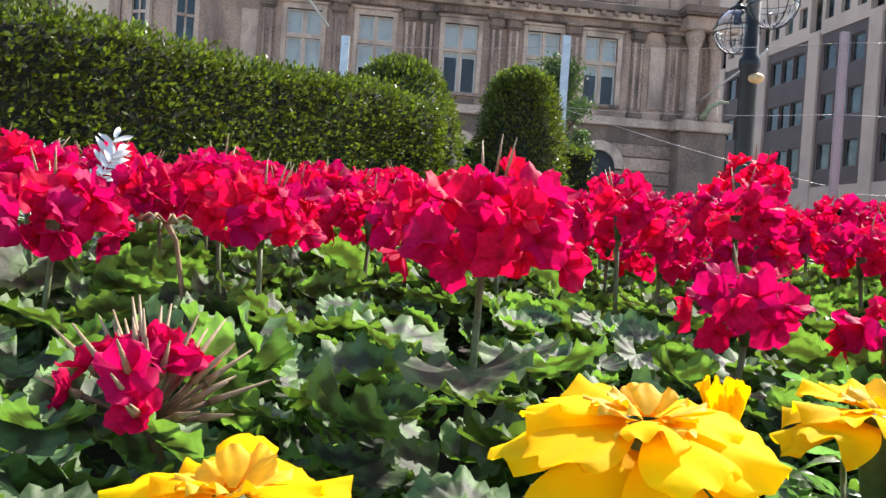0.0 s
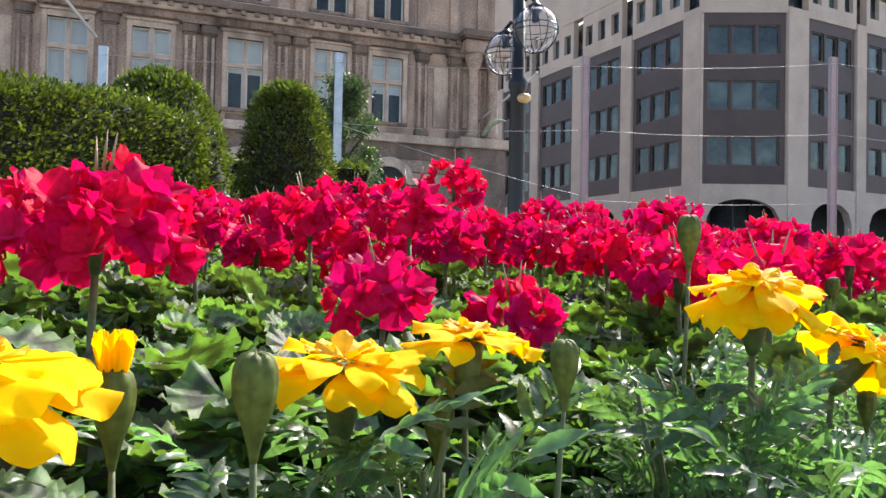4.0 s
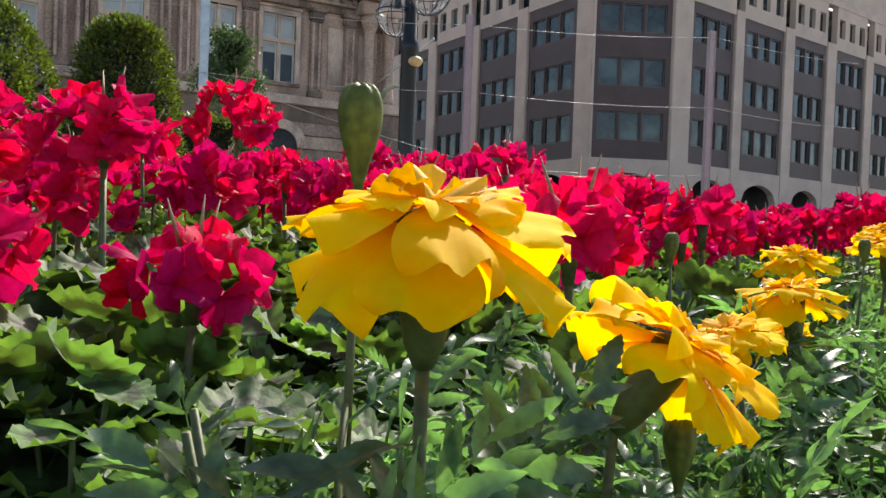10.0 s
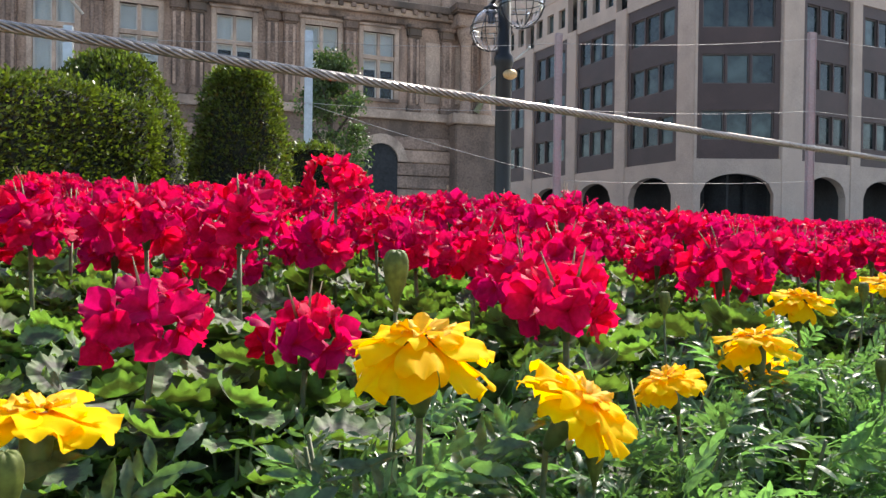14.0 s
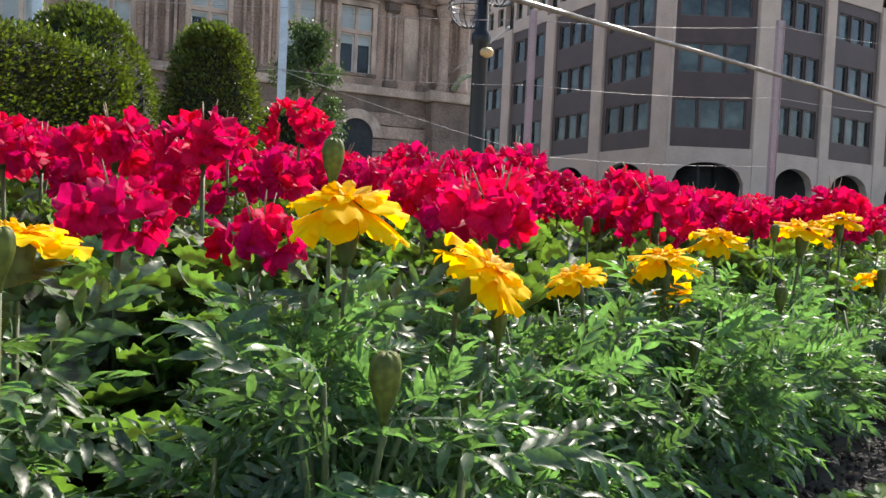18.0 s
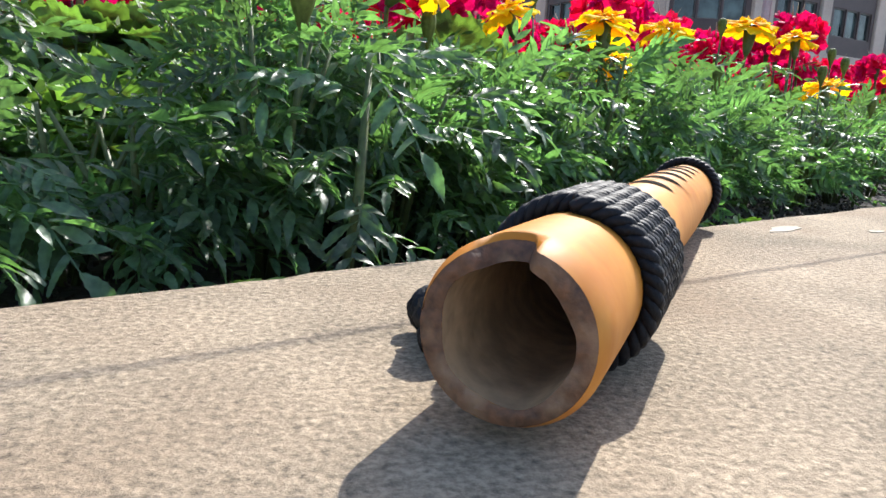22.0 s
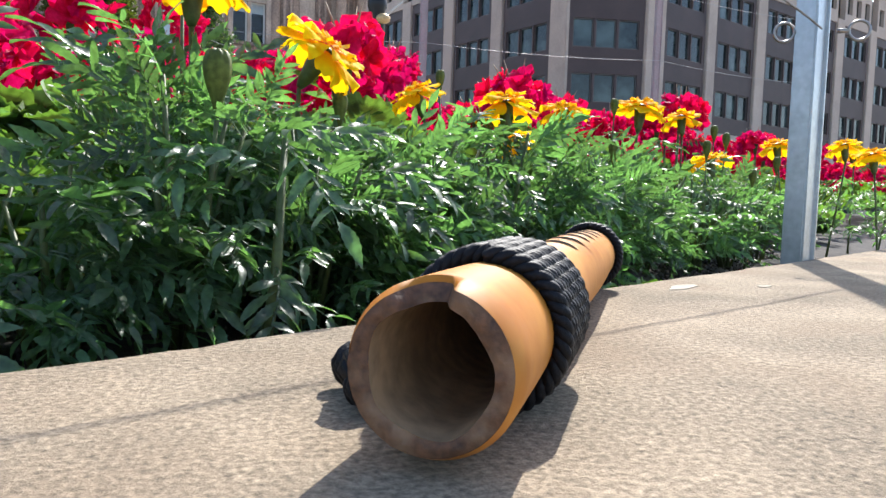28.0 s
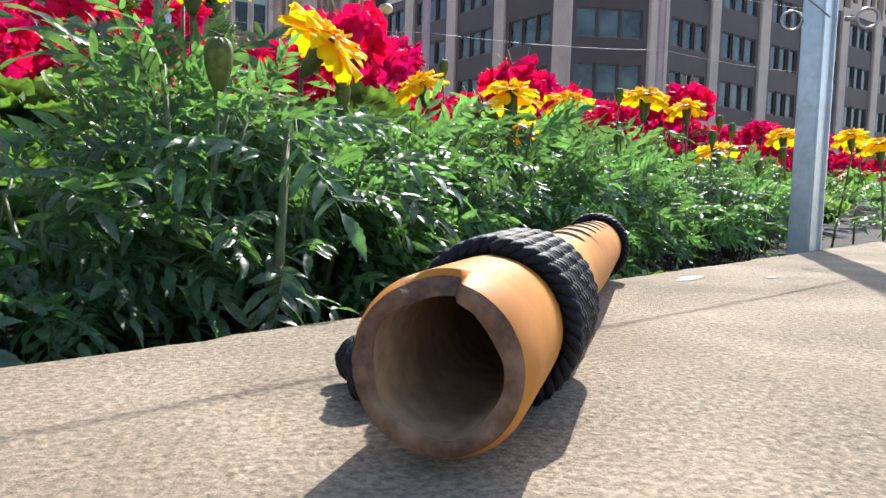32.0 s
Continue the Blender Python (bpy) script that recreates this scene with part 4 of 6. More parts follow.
hall_extras()
pole = thing("flagpole", "bare white flagpole slanting from the hall corner", "flagpole")
part("pole", tube(bmesh.new(), [(9.60, 33.2, 6.86), (11.30, 30.0, 8.50)], [0.05, 0.035], 8), M["pole"], pole)
bm = bmesh.new()
bmesh.ops.create_uvsphere(bm, u_segments=12, v_segments=8, radius=0.07)
bmesh.ops.translate(bm, vec=(11.32, 29.97, 8.53), verts=bm.verts)
part("finial", bm, M["pole"], pole)
orn = thing("bracket", "weathered green bronze bracket on the hall corner", "bracket")
part("arm", tube(bmesh.new(), [(9.7, 32.4, 6.1), (9.9, 32.1, 6.55), (10.3, 31.9, 6.75), (10.6, 31.8, 6.72)], [0.16, 0.12, 0.09, 0.03], 8), M["lichen"], orn)
pole2 = thing("flagpole", "bare white flagpole slanting over the hedge", "flagpole")
part("pole", tube(bmesh.new(), [(-6.0, 28.6, 8.1), (-8.6, 27.0, 11.2)], [0.06, 0.04], 8), M["pole"], pole2)

far_house = thing("cream_building", "cream stone building with dentil cornice beyond the hall", "building")
boxed("wall", (-27.0, 46.0, GROUND), (-19.2, 56.0, 17.0), M["cream"], far_house)
boxed("cornice", (-27.4, 45.6, 15.2), (-18.8, 56.4, 15.8), M["cream"], far_house, bevel=0.05)
for i in range(14):
    boxed("dentil", (-26.8 + 0.56 * i, 45.7, 14.85), (-26.5 + 0.56 * i, 46.0, 15.2), M["cream"], far_house)
boxed("side_wing", (-40.0, 47.0, GROUND), (-27.0, 56.0, 22.0), M["sand_dark"], far_house)
for i in range(4):
    for j in range(4):
        boxed("window", (-38.5 + 3.0 * i, 46.94, 4.0 + 4.2 * j), (-37.2 + 3.0 * i, 47.0, 6.6 + 4.2 * j), M["pane"], far_house)


# ---- topiary and hedge ----
def leaf_quad(l=1.0, w=0.5):
    return ([(0, 0, 0), (w / 2, l * 0.45, 0.06 * l), (0, l, 0), (-w / 2, l * 0.45, 0.06 * l)], [(0, 1, 2), (0, 2, 3)], [(0, 0)] * 4)


def leaves_on(points, normals, size, seed, spread=55, jitter=0.02):
    """Matrices for leaves that stand on a surface and lean every way."""
    R = np.random.default_rng(seed)
    out = []
    for p, nrm in zip(points, normals):
        n = Vector(nrm) + Vector(R.normal(0, 0.55, 3))
        q = n.normalized().to_track_quat("Y", "Z").to_matrix().to_4x4()
        s = size * R.uniform(0.7, 1.35)
        mm = Matrix.Translation(Vector(p) + Vector(R.normal(0, jitter, 3))) @ q @ Matrix.Rotation(R.uniform(0, 6.28), 4, "Y") @ Matrix.Scale(s, 4)
        out.append([list(r) for r in mm])
    return out


def clipped(name, label, surf, n, size, seed, material, core_scale=0.93, category="hedge", trunk=None):
    """A clipped shrub: surf(u, v) gives place and normal; an added core, coloured near black as inner shade, and a skin
    of small leaves.
    """
    ob = thing(name, label, category)
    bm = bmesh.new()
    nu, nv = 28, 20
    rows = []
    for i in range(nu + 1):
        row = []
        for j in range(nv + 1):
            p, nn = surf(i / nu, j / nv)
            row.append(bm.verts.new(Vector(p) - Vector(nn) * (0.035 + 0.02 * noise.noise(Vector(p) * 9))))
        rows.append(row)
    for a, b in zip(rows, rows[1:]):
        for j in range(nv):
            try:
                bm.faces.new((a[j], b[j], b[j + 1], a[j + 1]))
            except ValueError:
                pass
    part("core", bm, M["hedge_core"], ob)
    R = np.random.default_rng(seed)
    pts, nrm = [], []
    for u, v in R.uniform(0, 1, (n, 2)):
        p, nn = surf(u, v)
        pts.append(Vector(p) + Vector(nn) * float(R.uniform(-0.035, 0.012)) * 1.0)
        nrm.append(Vector(nn) + Vector((0, 0, 0.35)))
    lv = part("leaves", scatter("leaves", leaf_quad(1, 0.55), leaves_on(pts, nrm, size, seed + 1, jitter=0.008), material), None, ob)
    lv["kind"] = "stuff"
    return ob


HA, HB = Vector((-1.55, 0.20, 0)), Vector((-0.01, 3.23, 0))


def hedge_surf(u, v):
    """The long hedge: v goes up the near face and over the top; its far end is rounded."""
    d = (HB - HA).normalized()
    n = Vector((d.y, -d.x, 0))
    L = (HB - HA).length
    s = u * L
    top = 0.655 + 0.115 * min(1.0, max(0.0, (s - 1.4) / 1.4)) + 0.012 * math.sin(s * 5)
    r = 0.05
    base = HA + d * s
    lump = 0.02 * noise.noise((s * 4, v * 4, 0)) + 0.012 * noise.noise((s * 11, v * 9, 4))
    endk = max(0.0, (s - (L - 0.25)) / 0.25)
    back = n * (-(0.22 * endk ** 2))
    if v < 0.62:
        z = -0.05 + (top - r) * (v / 0.62) * (1 - 0.25 * endk ** 2)
        return base + back + n * lump + Vector((0, 0, z)), n
    if v < 0.72:
        a = (v - 0.62) / 0.10 * math.pi / 2
        zt = (top - r) * (1 - 0.25 * endk ** 2) - 0.05
        return base + back + n * (lump - r + r * math.cos(a)) + Vector((0, 0, zt + r * math.sin(a))), n * math.cos(a) + Vector((0, 0, math.sin(a)))
    w = (v - 0.72) / 0.28
    zt = (top - r) * (1 - 0.25 * endk ** 2) - 0.05 + r
    return base + back - n * (r + 0.45 * w) + Vector((0, 0, zt + lump)), Vector((0, 0, 1))


clipped("hedge", "long clipped dark green box hedge behind the flower bed", hedge_surf, 60000, 0.0165, 11, M["hedge"])


def solid_of_turn(c, prof, wob=0.02, sy=1.0):
    """surf() for a shrub turned round the upright through c; prof: (height, radius) rows."""
    def surf(u, v):
        a = u * 2 * math.pi
        t = v * (len(prof) - 1)
        i = min(int(t), len(prof) - 2)
        f = t - i
        h = prof[i][0] * (1 - f) + prof[i + 1][0] * f
        r = prof[i][1] * (1 - f) + prof[i + 1][1] * f
        dr, dh = prof[i + 1][1] - prof[i][1], prof[i + 1][0] - prof[i][0]
        nn = Vector((math.cos(a) * dh, math.sin(a) * dh, -dr)).normalized()
        r += wob * noise.noise((math.cos(a) * 2.5, math.sin(a) * 2.5, h * 6))
        return Vector((c[0] + r * math.cos(a), c[1] + r * sy * math.sin(a), c[2] + h)), nn
    return surf


CONE = [(0.0, 0.225), (0.2, 0.212), (0.4, 0.188), (0.55, 0.168), (0.68, 0.143), (0.77, 0.112), (0.81, 0.06), (0.82, 0.0)]
clipped("topiary_cone", "dense clipped dark green topiary cone with a flat rounded top", solid_of_turn((0.212, 3.0, 0.05), CONE, 0.012), 24000, 0.0145, 21, M["hedge"], category="topiary")
BALL = [(0.0, 0.30), (0.2, 0.32), (0.4, 0.31), (0.6, 0.28), (0.76, 0.22), (0.87, 0.13), (0.91, 0.05), (0.92, 0.0)]
clipped("topiary_ball", "rounded loose green topiary shrub beside the hedge", solid_of_turn((-0.31, 3.35, 0.05), BALL, 0.06), 17000, 0.019, 31, M["hedge"], category="topiary")


def low_hedge(u, v):
    p, n = (Vector((-0.4 + 1.1 * u, 4.2, 0.02 + 0.72 * min(1, v / 0.7))), Vector((0, -1, 0))) if v < 0.7 else (Vector((-0.4 + 1.1 * u, 4.2 + (v - 0.7), 0.74)), Vector((0, 0, 1)))
    return p + n * 0.015 * noise.noise(p * 8), n


clipped("low_hedge", "low clipped bright green hedge behind the topiary", low_hedge, 6000, 0.024, 41, M["hedge"])


# ---- small street tree behind the fence ----
def tree(at, h, r, seed):
    ob = thing("tree", "small leafy green tree in front of the hall", "tree")
    R = random.Random(seed)
    at = Vector(at)
    bm = bmesh.new()
    tube(bm, [at, at + Vector((0.03, 0, h * 0.3)), at + Vector((0, 0.02, h * 0.55)), at + Vector((0.02, 0, h * 0.8))], [0.10, 0.08, 0.06, 0.02], 8)
    for k in range(9):
        a, z = k * 2.4, h * (0.35 + 0.05 * k)
        tip = at + Vector((math.cos(a) * r * 0.8, math.sin(a) * r * 0.8, z + h * 0.16))
        tube(bm, [at + Vector((0, 0, z)), (at + Vector((0, 0, z))).lerp(tip, 0.5) + Vector((0, 0, 0.05)), tip], [0.04, 0.025, 0.008], 6)
    part("trunk", bm, M["wood"], ob)
    pts, nrm = [], []
    clumps = []
    for k in range(70):
        a, zz = R.uniform(0, 6.28), R.uniform(0.28, 1.0)
        rr = r * math.sqrt(R.random()) * (1.0 if zz < 0.75 else 1.0 - (zz - 0.75) * 2.4)
        clumps.append(at + Vector((rr * math.cos(a), rr * math.sin(a), h * zz)))
    for c in clumps:
        for _ in range(150):
            d = Vector((R.gauss(0, 1), R.gauss(0, 1), R.gauss(0, 0.8))) * r * 0.16
            pts.append(c + d)
            nrm.append(d + Vector((0, 0, 0.2)))
    lv = part("crown", scatter("crown", leaf_quad(1, 0.6), leaves_on(pts, nrm, 0.075, seed, jitter=0.02), M["tree"]), None, ob)
    return ob


tree((1.60, 15.0, GROUND), 4.30, 0.66, 5)


# ---- lamp standard with clear globes ----
def lamp(at):
    ob = thing("lamp_standard", "black iron lamp standard with clear glass globe lanterns", "street lamp", Matrix.Translation(at))
    bm = bmesh.new()
    lathe(bm, [(0.26, 0), (0.26, 0.25), (0.17, 0.35), (0.15, 0.9), (0.125, 1.0), (0.115, 3.2), (0.14, 3.25), (0.14, 3.35), (0.10, 3.4), (0.085, 6.2)], 20)
    part("column", bm, M["iron"], ob)
    bm = bmesh.new()
    bmesh.ops.create_uvsphere(bm, u_segments=16, v_segments=10, radius=0.085)
    bmesh.ops.transform(bm, matrix=Matrix.Translation((0.05, -0.14, 3.07)) @ Matrix.Diagonal((1.25, 1, 0.85, 1)), verts=bm.verts)
    part("knob", bm, M["brass"], ob, "dull gilded knob")
    for dx, dy, z, r in ((0.20, -0.15, 4.08, 0.335), (-0.12, 0.25, 3.80, 0.31)):
        bm = bmesh.new()
        bmesh.ops.create_uvsphere(bm, u_segments=32, v_segments=20, radius=r)
        bmesh.ops.translate(bm, vec=(dx, dy, z), verts=bm.verts)
        g = part("globe", bm, M["globe"], ob, "clear glass globe")
        bm = bmesh.new()
        bmesh.ops.create_uvsphere(bm, u_segments=32, v_segments=20, radius=r * 0.975)
        bmesh.ops.reverse_faces(bm, faces=bm.faces)
        bmesh.ops.translate(bm, vec=(dx, dy, z), verts=bm.verts)
        part("globe_inside", bm, M["globe"], g)
        for k in range(4):
            a = math.pi * k / 4 + 0.2
            pts = [(dx + r * 1.01 * math.sin(w) * math.cos(a), dy + r * 1.01 * math.sin(w) * math.sin(a), z + r * 1.01 * math.cos(w)) for w in [2 * math.pi * i / 32 for i in range(33)]]
            part("cage_hoop", tube(bmesh.new(), pts, 0.007, 5), M["iron"], g)
        for zz in (0.06, -0.06):
            pts = [(dx + r * 1.01 * math.cos(w), dy + r * 1.01 * math.sin(w), z + zz * r * 2) for w in [2 * math.pi * i / 32 for i in range(33)]]
            part("cage_ring", tube(bmesh.new(), pts, 0.007, 5), M["iron"], g)
        bm = bmesh.new()
        lathe(bm, [(0.02, z + r * 0.3), (0.05, z + r * 0.32), (0.05, z + r * 0.7), (0.12, z + r * 0.92), (0.13, z + r * 1.02), (0.06, z + r * 1.15), (0.03, z + r * 1.3)], 14, Matrix.Translation((dx, dy, 0)))
        part("lamp_holder", bm, M["iron"], g)
        bm = bmesh.new()
        tube(bm, [(dx, dy, z + r * 1.25), (dx * 0.6, dy * 0.6, z + r * 1.5), (0, 0, z + r * 1.2)], 0.03, 8)
        part("bracket", bm, M["iron"], g)
    return ob


lamp((3.68, 10.25, GROUND))


# ---- petals and leaves ----
LEAN = Matrix.Rotation(radians(13), 4, Vector((-math.cos(radians(SUN_HEADING)), math.sin(radians(SUN_HEADING)), 0)))      # leaves turn to the sun


def sheet(fn, nu, nv):
    """A thin curved sheet: fn(u, v) -> place; u across (-1..1), v along (0..1). Returns verts, faces, uv."""
    vs, uv, fs = [], [], []
    for j in range(nv + 1):
        for i in range(nu + 1):
            u, v = 2 * i / nu - 1, j / nv
            vs.append(tuple(fn(u, v)))
            uv.append((v, (u + 1) / 2))
    for j in range(nv):
        for i in range(nu):
            a = j * (nu + 1) + i
            fs += [(a, a + 1, a + nu + 2), (a, a + nu + 2, a + nu + 1)]
    return vs, fs, uv


def geranium_petal(k):
    """A broad rounded petal with a wavy rim, cupped or rolled back by turns."""
    cup, ph = (0.0035, -0.0045, 0.0055, -0.0015, 0.002)[k % 5], 1.7 * k

    def fn(u, v):
        w = 0.0108 * (0.16 + 0.84 * math.sin(math.pi / 2 * min(1, v / 0.66)) ** 1.1)
        end = max(0.0, v - 0.55) / 0.45
        w *= 1 - 0.36 * end ** 2.2
        y = 0.0205 * v - 0.0052 * end * u * u - 0.0008 * end * math.cos(u * 6 + ph)
        z = cup * v * v + 0.0028 * (1 - u * u) * math.sin(v * 2.2) * (1 if k % 2 else -0.6) + 0.0015 * math.sin(u * 4.5 + ph) * v * v + 0.0009 * math.sin(u * 8 + v * 5 + ph) * end
        return u * w, y, z
    return sheet(fn, 7, 7)


def join(shapes):
    """Several (shape, matrix) into one shape."""
    vs, fs, uv = [], [], []
    for (v, f, t), m in shapes:
        o = len(vs)
        vs += [tuple(m @ Vector(p)) for p in v]
        fs += [tuple(i + o for i in q) for q in f]
        uv += list(t)
    return vs, fs, uv


R0 = random.Random(12)
FLORETS = []
for k in range(5):
    FLORETS.append(join([(geranium_petal(k + i), turn(72 * i + R0.uniform(-12, 12), R0.uniform(2, 52), R0.uniform(-26, 26), R0.uniform(0.86, 1.12))) for i in range(5)]))
FLORET_MESH = [from_arrays("floret", s[0], s[1], M["red"], s[2]) for s in FLORETS]


def scalloped(k, dia=0.066):
    """A round, scalloped geranium leaf with a cleft at the stalk, cupped and wavy."""
    R = random.Random(k)
    n, rings = 54, 6
    cup, ph = R.uniform(0.10, 0.42), R.uniform(0, 6)
    vs, uv, fs = [], [], []
    for j in range(rings + 1):
        f = j / rings
        for i in range(n + 1):
            a = radians(-158) + radians(316) * i / n
            lobe = 1 + f * (0.030 * math.cos(a * 7.5) + 0.026 * math.cos(a * 22.5))
            r = dia / 2 * f * lobe * (1 - 0.14 * (abs(a) / math.pi) ** 4)
            z = dia * (cup * f * f * 0.55 + 0.026 * f ** 2 * math.cos(a * 7.5 + ph) + 0.034 * f ** 4 * math.cos(a * 15 + ph) + 0.022 * f ** 5 * math.sin(a * 27 + ph) + 0.06 * f * math.sin(a * 2 + ph) - 0.03 * f * abs(math.sin(a * 3.75)))
            vs.append((r * math.sin(a), r * math.cos(a), z))
            uv.append((f, i / n))
    for j in range(rings):
        for i in range(n):
            a = j * (n + 1) + i
            if j:
                fs.append((a, a + 1, a + n + 2))
            fs.append((a, a + n + 2, a + n + 1))
    return vs, fs, uv


GLEAF = [scalloped(k) for k in range(6)]
GLEAF_MESH = [from_arrays("leaf", s[0], s[1], M["gleaf"], s[2]) for s in GLEAF]


def frond(k, L=0.068):
    """A marigold leaf: an arching rib with a few pairs of broad lance-shaped, saw-edged leaflets."""
    R = random.Random(100 + k)
    shapes = []
    bend, sway = R.uniform(0.10, 0.55), R.uniform(-0.14, 0.14)

    def rib(t):
        return Vector((L * sway * t * t, L * t * (1 - 0.12 * bend * t), 0.02 * math.sin(t * 1.6) * bend * 2 - L * bend * 0.5 * t * t))

    def leaflet(l, w, curl):
        def fn(u, v):
            prof = max(0.03, math.sin(math.pi * min(1.0, v * 0.94 + 0.045) ** 0.86)) ** 0.85
            saw = 1 + 0.34 * (((v * 7) % 1.0) - 0.5) * abs(u)
            return u * w * prof * saw, l * v, 0.32 * w * abs(u) * prof - l * curl * v * v + 0.05 * l * math.sin(v * 5 + k) * u
        return sheet(fn, 2, 14)
    n = R.randint(4, 6)
    for i in range(n):
        t = 0.24 + 0.60 * i / (n - 1) + R.uniform(-0.02, 0.02)
        l = L * (0.34 - 0.16 * abs(i / (n - 1) - 0.5)) * R.uniform(0.85, 1.15)
        for sgn in (-1, 1):
            shapes.append((leaflet(l, l * R.uniform(0.125, 0.165), R.uniform(0.05, 0.30)), Matrix.Translation(rib(t + sgn * 0.012)) @ turn(sgn * -R.uniform(34, 62), R.uniform(-22, 14), sgn * R.uniform(-12, 32))))
    shapes.append((leaflet(L * 0.34, L * 0.050, R.uniform(0.1, 0.3)), Matrix.Translation(rib(0.95)) @ turn(R.uniform(-12, 12), -14)))

    def ribfn(u, v):
        p = rib(v)
        return p.x + u * 0.0009 * (1.2 - v), p.y, p.z + 0.0004
    shapes.append((sheet(ribfn, 1, 6), Matrix()))
    return join(shapes)


FROND = [frond(k) for k in range(9)]
FROND_MESH = [from_arrays("leaf", s[0], s[1], M["mleaf"], s[2]) for s in FROND]


def sprig(k):
    """The tip of a shoot: a short stem with four leaves in crossed pairs."""
    R = random.Random(400 + k)
    shapes = [(FROND[(k + i) % 9], Matrix.Translation((0, 0.006 + 0.011 * i, 0)) @ Matrix.Rotation(1.57 * i + R.uniform(-0.4, 0.4), 4, "Y") @ turn(R.uniform(-14, 14), R.uniform(30, 62), R.uniform(-20, 20), R.uniform(0.62, 0.92) - 0.06 * i)) for i in range(4)]
    shapes.append((sheet(lambda u, v: (0.0009 * u, 0.045 * v, 0.0005 * u * u), 2, 4), Matrix()))
    return join(shapes)


SPRIG_MESH = [from_arrays("sprig", *(lambda s: (s[0], s[1], M["mleaf"], s[2]))(sprig(k))) for k in range(6)]


def marigold_petal(k):
    """A fan-shaped petal: narrow foot, broad rounded end with a shallow notch, soft lengthwise folds."""
    R = random.Random(300 + k)
    ph, droop, notch = R.uniform(0, 6), R.uniform(0.04, 0.26), R.uniform(-0.35, 0.35)

    def fn(u, v):
        w = 0.0112 * (0.20 + 0.80 * math.sin(math.pi / 2 * min(1, v / 0.72)) ** 1.15)
        end = max(0.0, v - 0.60) / 0.40
        w *= 1 - 0.26 * end ** 3
        y = 0.0275 * v - 0.0058 * end * end * abs(u) ** 2.4 + 0.0007 * end * math.sin(u * 7 + ph) - 0.0014 * end * math.exp(-((u - notch) * 5.5) ** 2)
        z = 0.0014 * math.sin(u * 2.8 + ph) * v + 0.0011 * math.cos(u * 5.6 + ph) * v * v - 0.0030 * u * u * v - 0.026 * droop * v * v + 0.0012 * end * math.sin(u * 6.5 + ph * 2)
        return u * w, y, z
    return sheet(fn, 12, 12)


PETAL_MESH = [from_arrays("petal", *(lambda s: (s[0], s[1], M["yellow"], s[2]))(marigold_petal(k))) for k in range(8)]


def placed(name, mesh, m, parent, label=""):
    ob = new(name, mesh)
    ob.parent = parent
    ob.matrix_basis = m
    if label:
        ob["label"] = label
    return ob


def marigold(at, dia, tilt=0.0, heading=0.0, seed=0, droop=0.5, root=None, leaves=9):
    """A marigold bloom on its stem: calyx cup, rings of frilled petals, crimped heart."""
    R = random.Random(seed)
    at = Vector(at)
    k = dia / 0.055
    ob = thing("marigold", "yellow marigold bloom with frilled petals on a green stem", "flower", Matrix.Translation(at) @ turn(heading, tilt), group="marigolds")
    back = (Matrix.Translation(at) @ turn(heading, tilt)).inverted()
    lathe_bm = lathe(bmesh.new(), [(0.0019 * k, -0.029 * k), (0.0040 * k, -0.024 * k), (0.0058 * k, -0.014 * k), (0.0062 * k, -0.006 * k), (0.0066 * k, -0.001 * k), (0.003 * k, 0.001 * k)], 16)
    part("calyx", lathe_bm, M["calyx"], ob)
    root = root or Vector((at.x + R.uniform(-0.02, 0.02), at.y + R.uniform(-0.015, 0.03), soil(at.x, at.y)))
    p0 = back @ (Matrix.Translation(at) @ turn(heading, tilt) @ Vector((0, 0, -0.029 * k)))
    p3 = back @ Vector(root)
    bm = tube(bmesh.new(), [p0, p0.lerp(p3, 0.3) + Vector((0.002, 0.001, -0.006)), p0.lerp(p3, 0.7), p3], [0.0014 * k, 0.0015, 0.0018, 0.0022], 7)
    part("stem", bm, M["stem"], ob)
    for i in range(leaves):
        f = 0.03 + 0.66 * (i + R.random()) / leaves
        m = Matrix.Translation(p0.lerp(p3, f)) @ turn(i * 137.5 + R.uniform(-20, 20), R.uniform(-30, 12), R.uniform(-35, 35), R.uniform(0.6, 0.9))
        placed("leaf", R.choice(FROND_MESH), m, ob)
    rings = [(7, 2 - 46 * droop, 0.0052, -0.0014, 1.0), (7, 9 - 22 * droop, 0.0040, 0.0016, 0.86), (6 if droop > 0.25 else 4, 14 - 8 * droop, 0.0030, 0.0032, 0.60)]
    for n, up, r, z, s in rings:
        off = R.uniform(0, 360)
        for i in range(n):
            a = off + 360 * i / n + R.uniform(-11, 11)
            m = turn(a, up + R.uniform(-9, 9), R.uniform(-14, 14), k * s * R.uniform(0.90, 1.06))
            m.translation = Vector((-math.sin(radians(a)) * r * k, math.cos(radians(a)) * r * k, z * k))
            placed("petal", R.choice(PETAL_MESH), m, ob)
    shp = []
    for i in range(13):
        a, q = i * 137.5, math.sqrt((i + 0.5) / 13)
        shp.append((marigold_petal(i % 8), Matrix.Translation((-0.0052 * q * k * math.sin(radians(a)), 0.0052 * q * k * math.cos(radians(a)), (0.0030 - 0.0006 * q) * k)) @ turn(a, 64 - 44 * q + R.uniform(-14, 14), R.uniform(-35, 35), 0.31 * k * R.uniform(0.8, 1.2))))
    s = join(shp)
    part("heart", from_arrays("heart", s[0], s[1], M["orange"], s[2]), None, ob, "orange crimped heart")["kind"] = "stuff"
    return ob


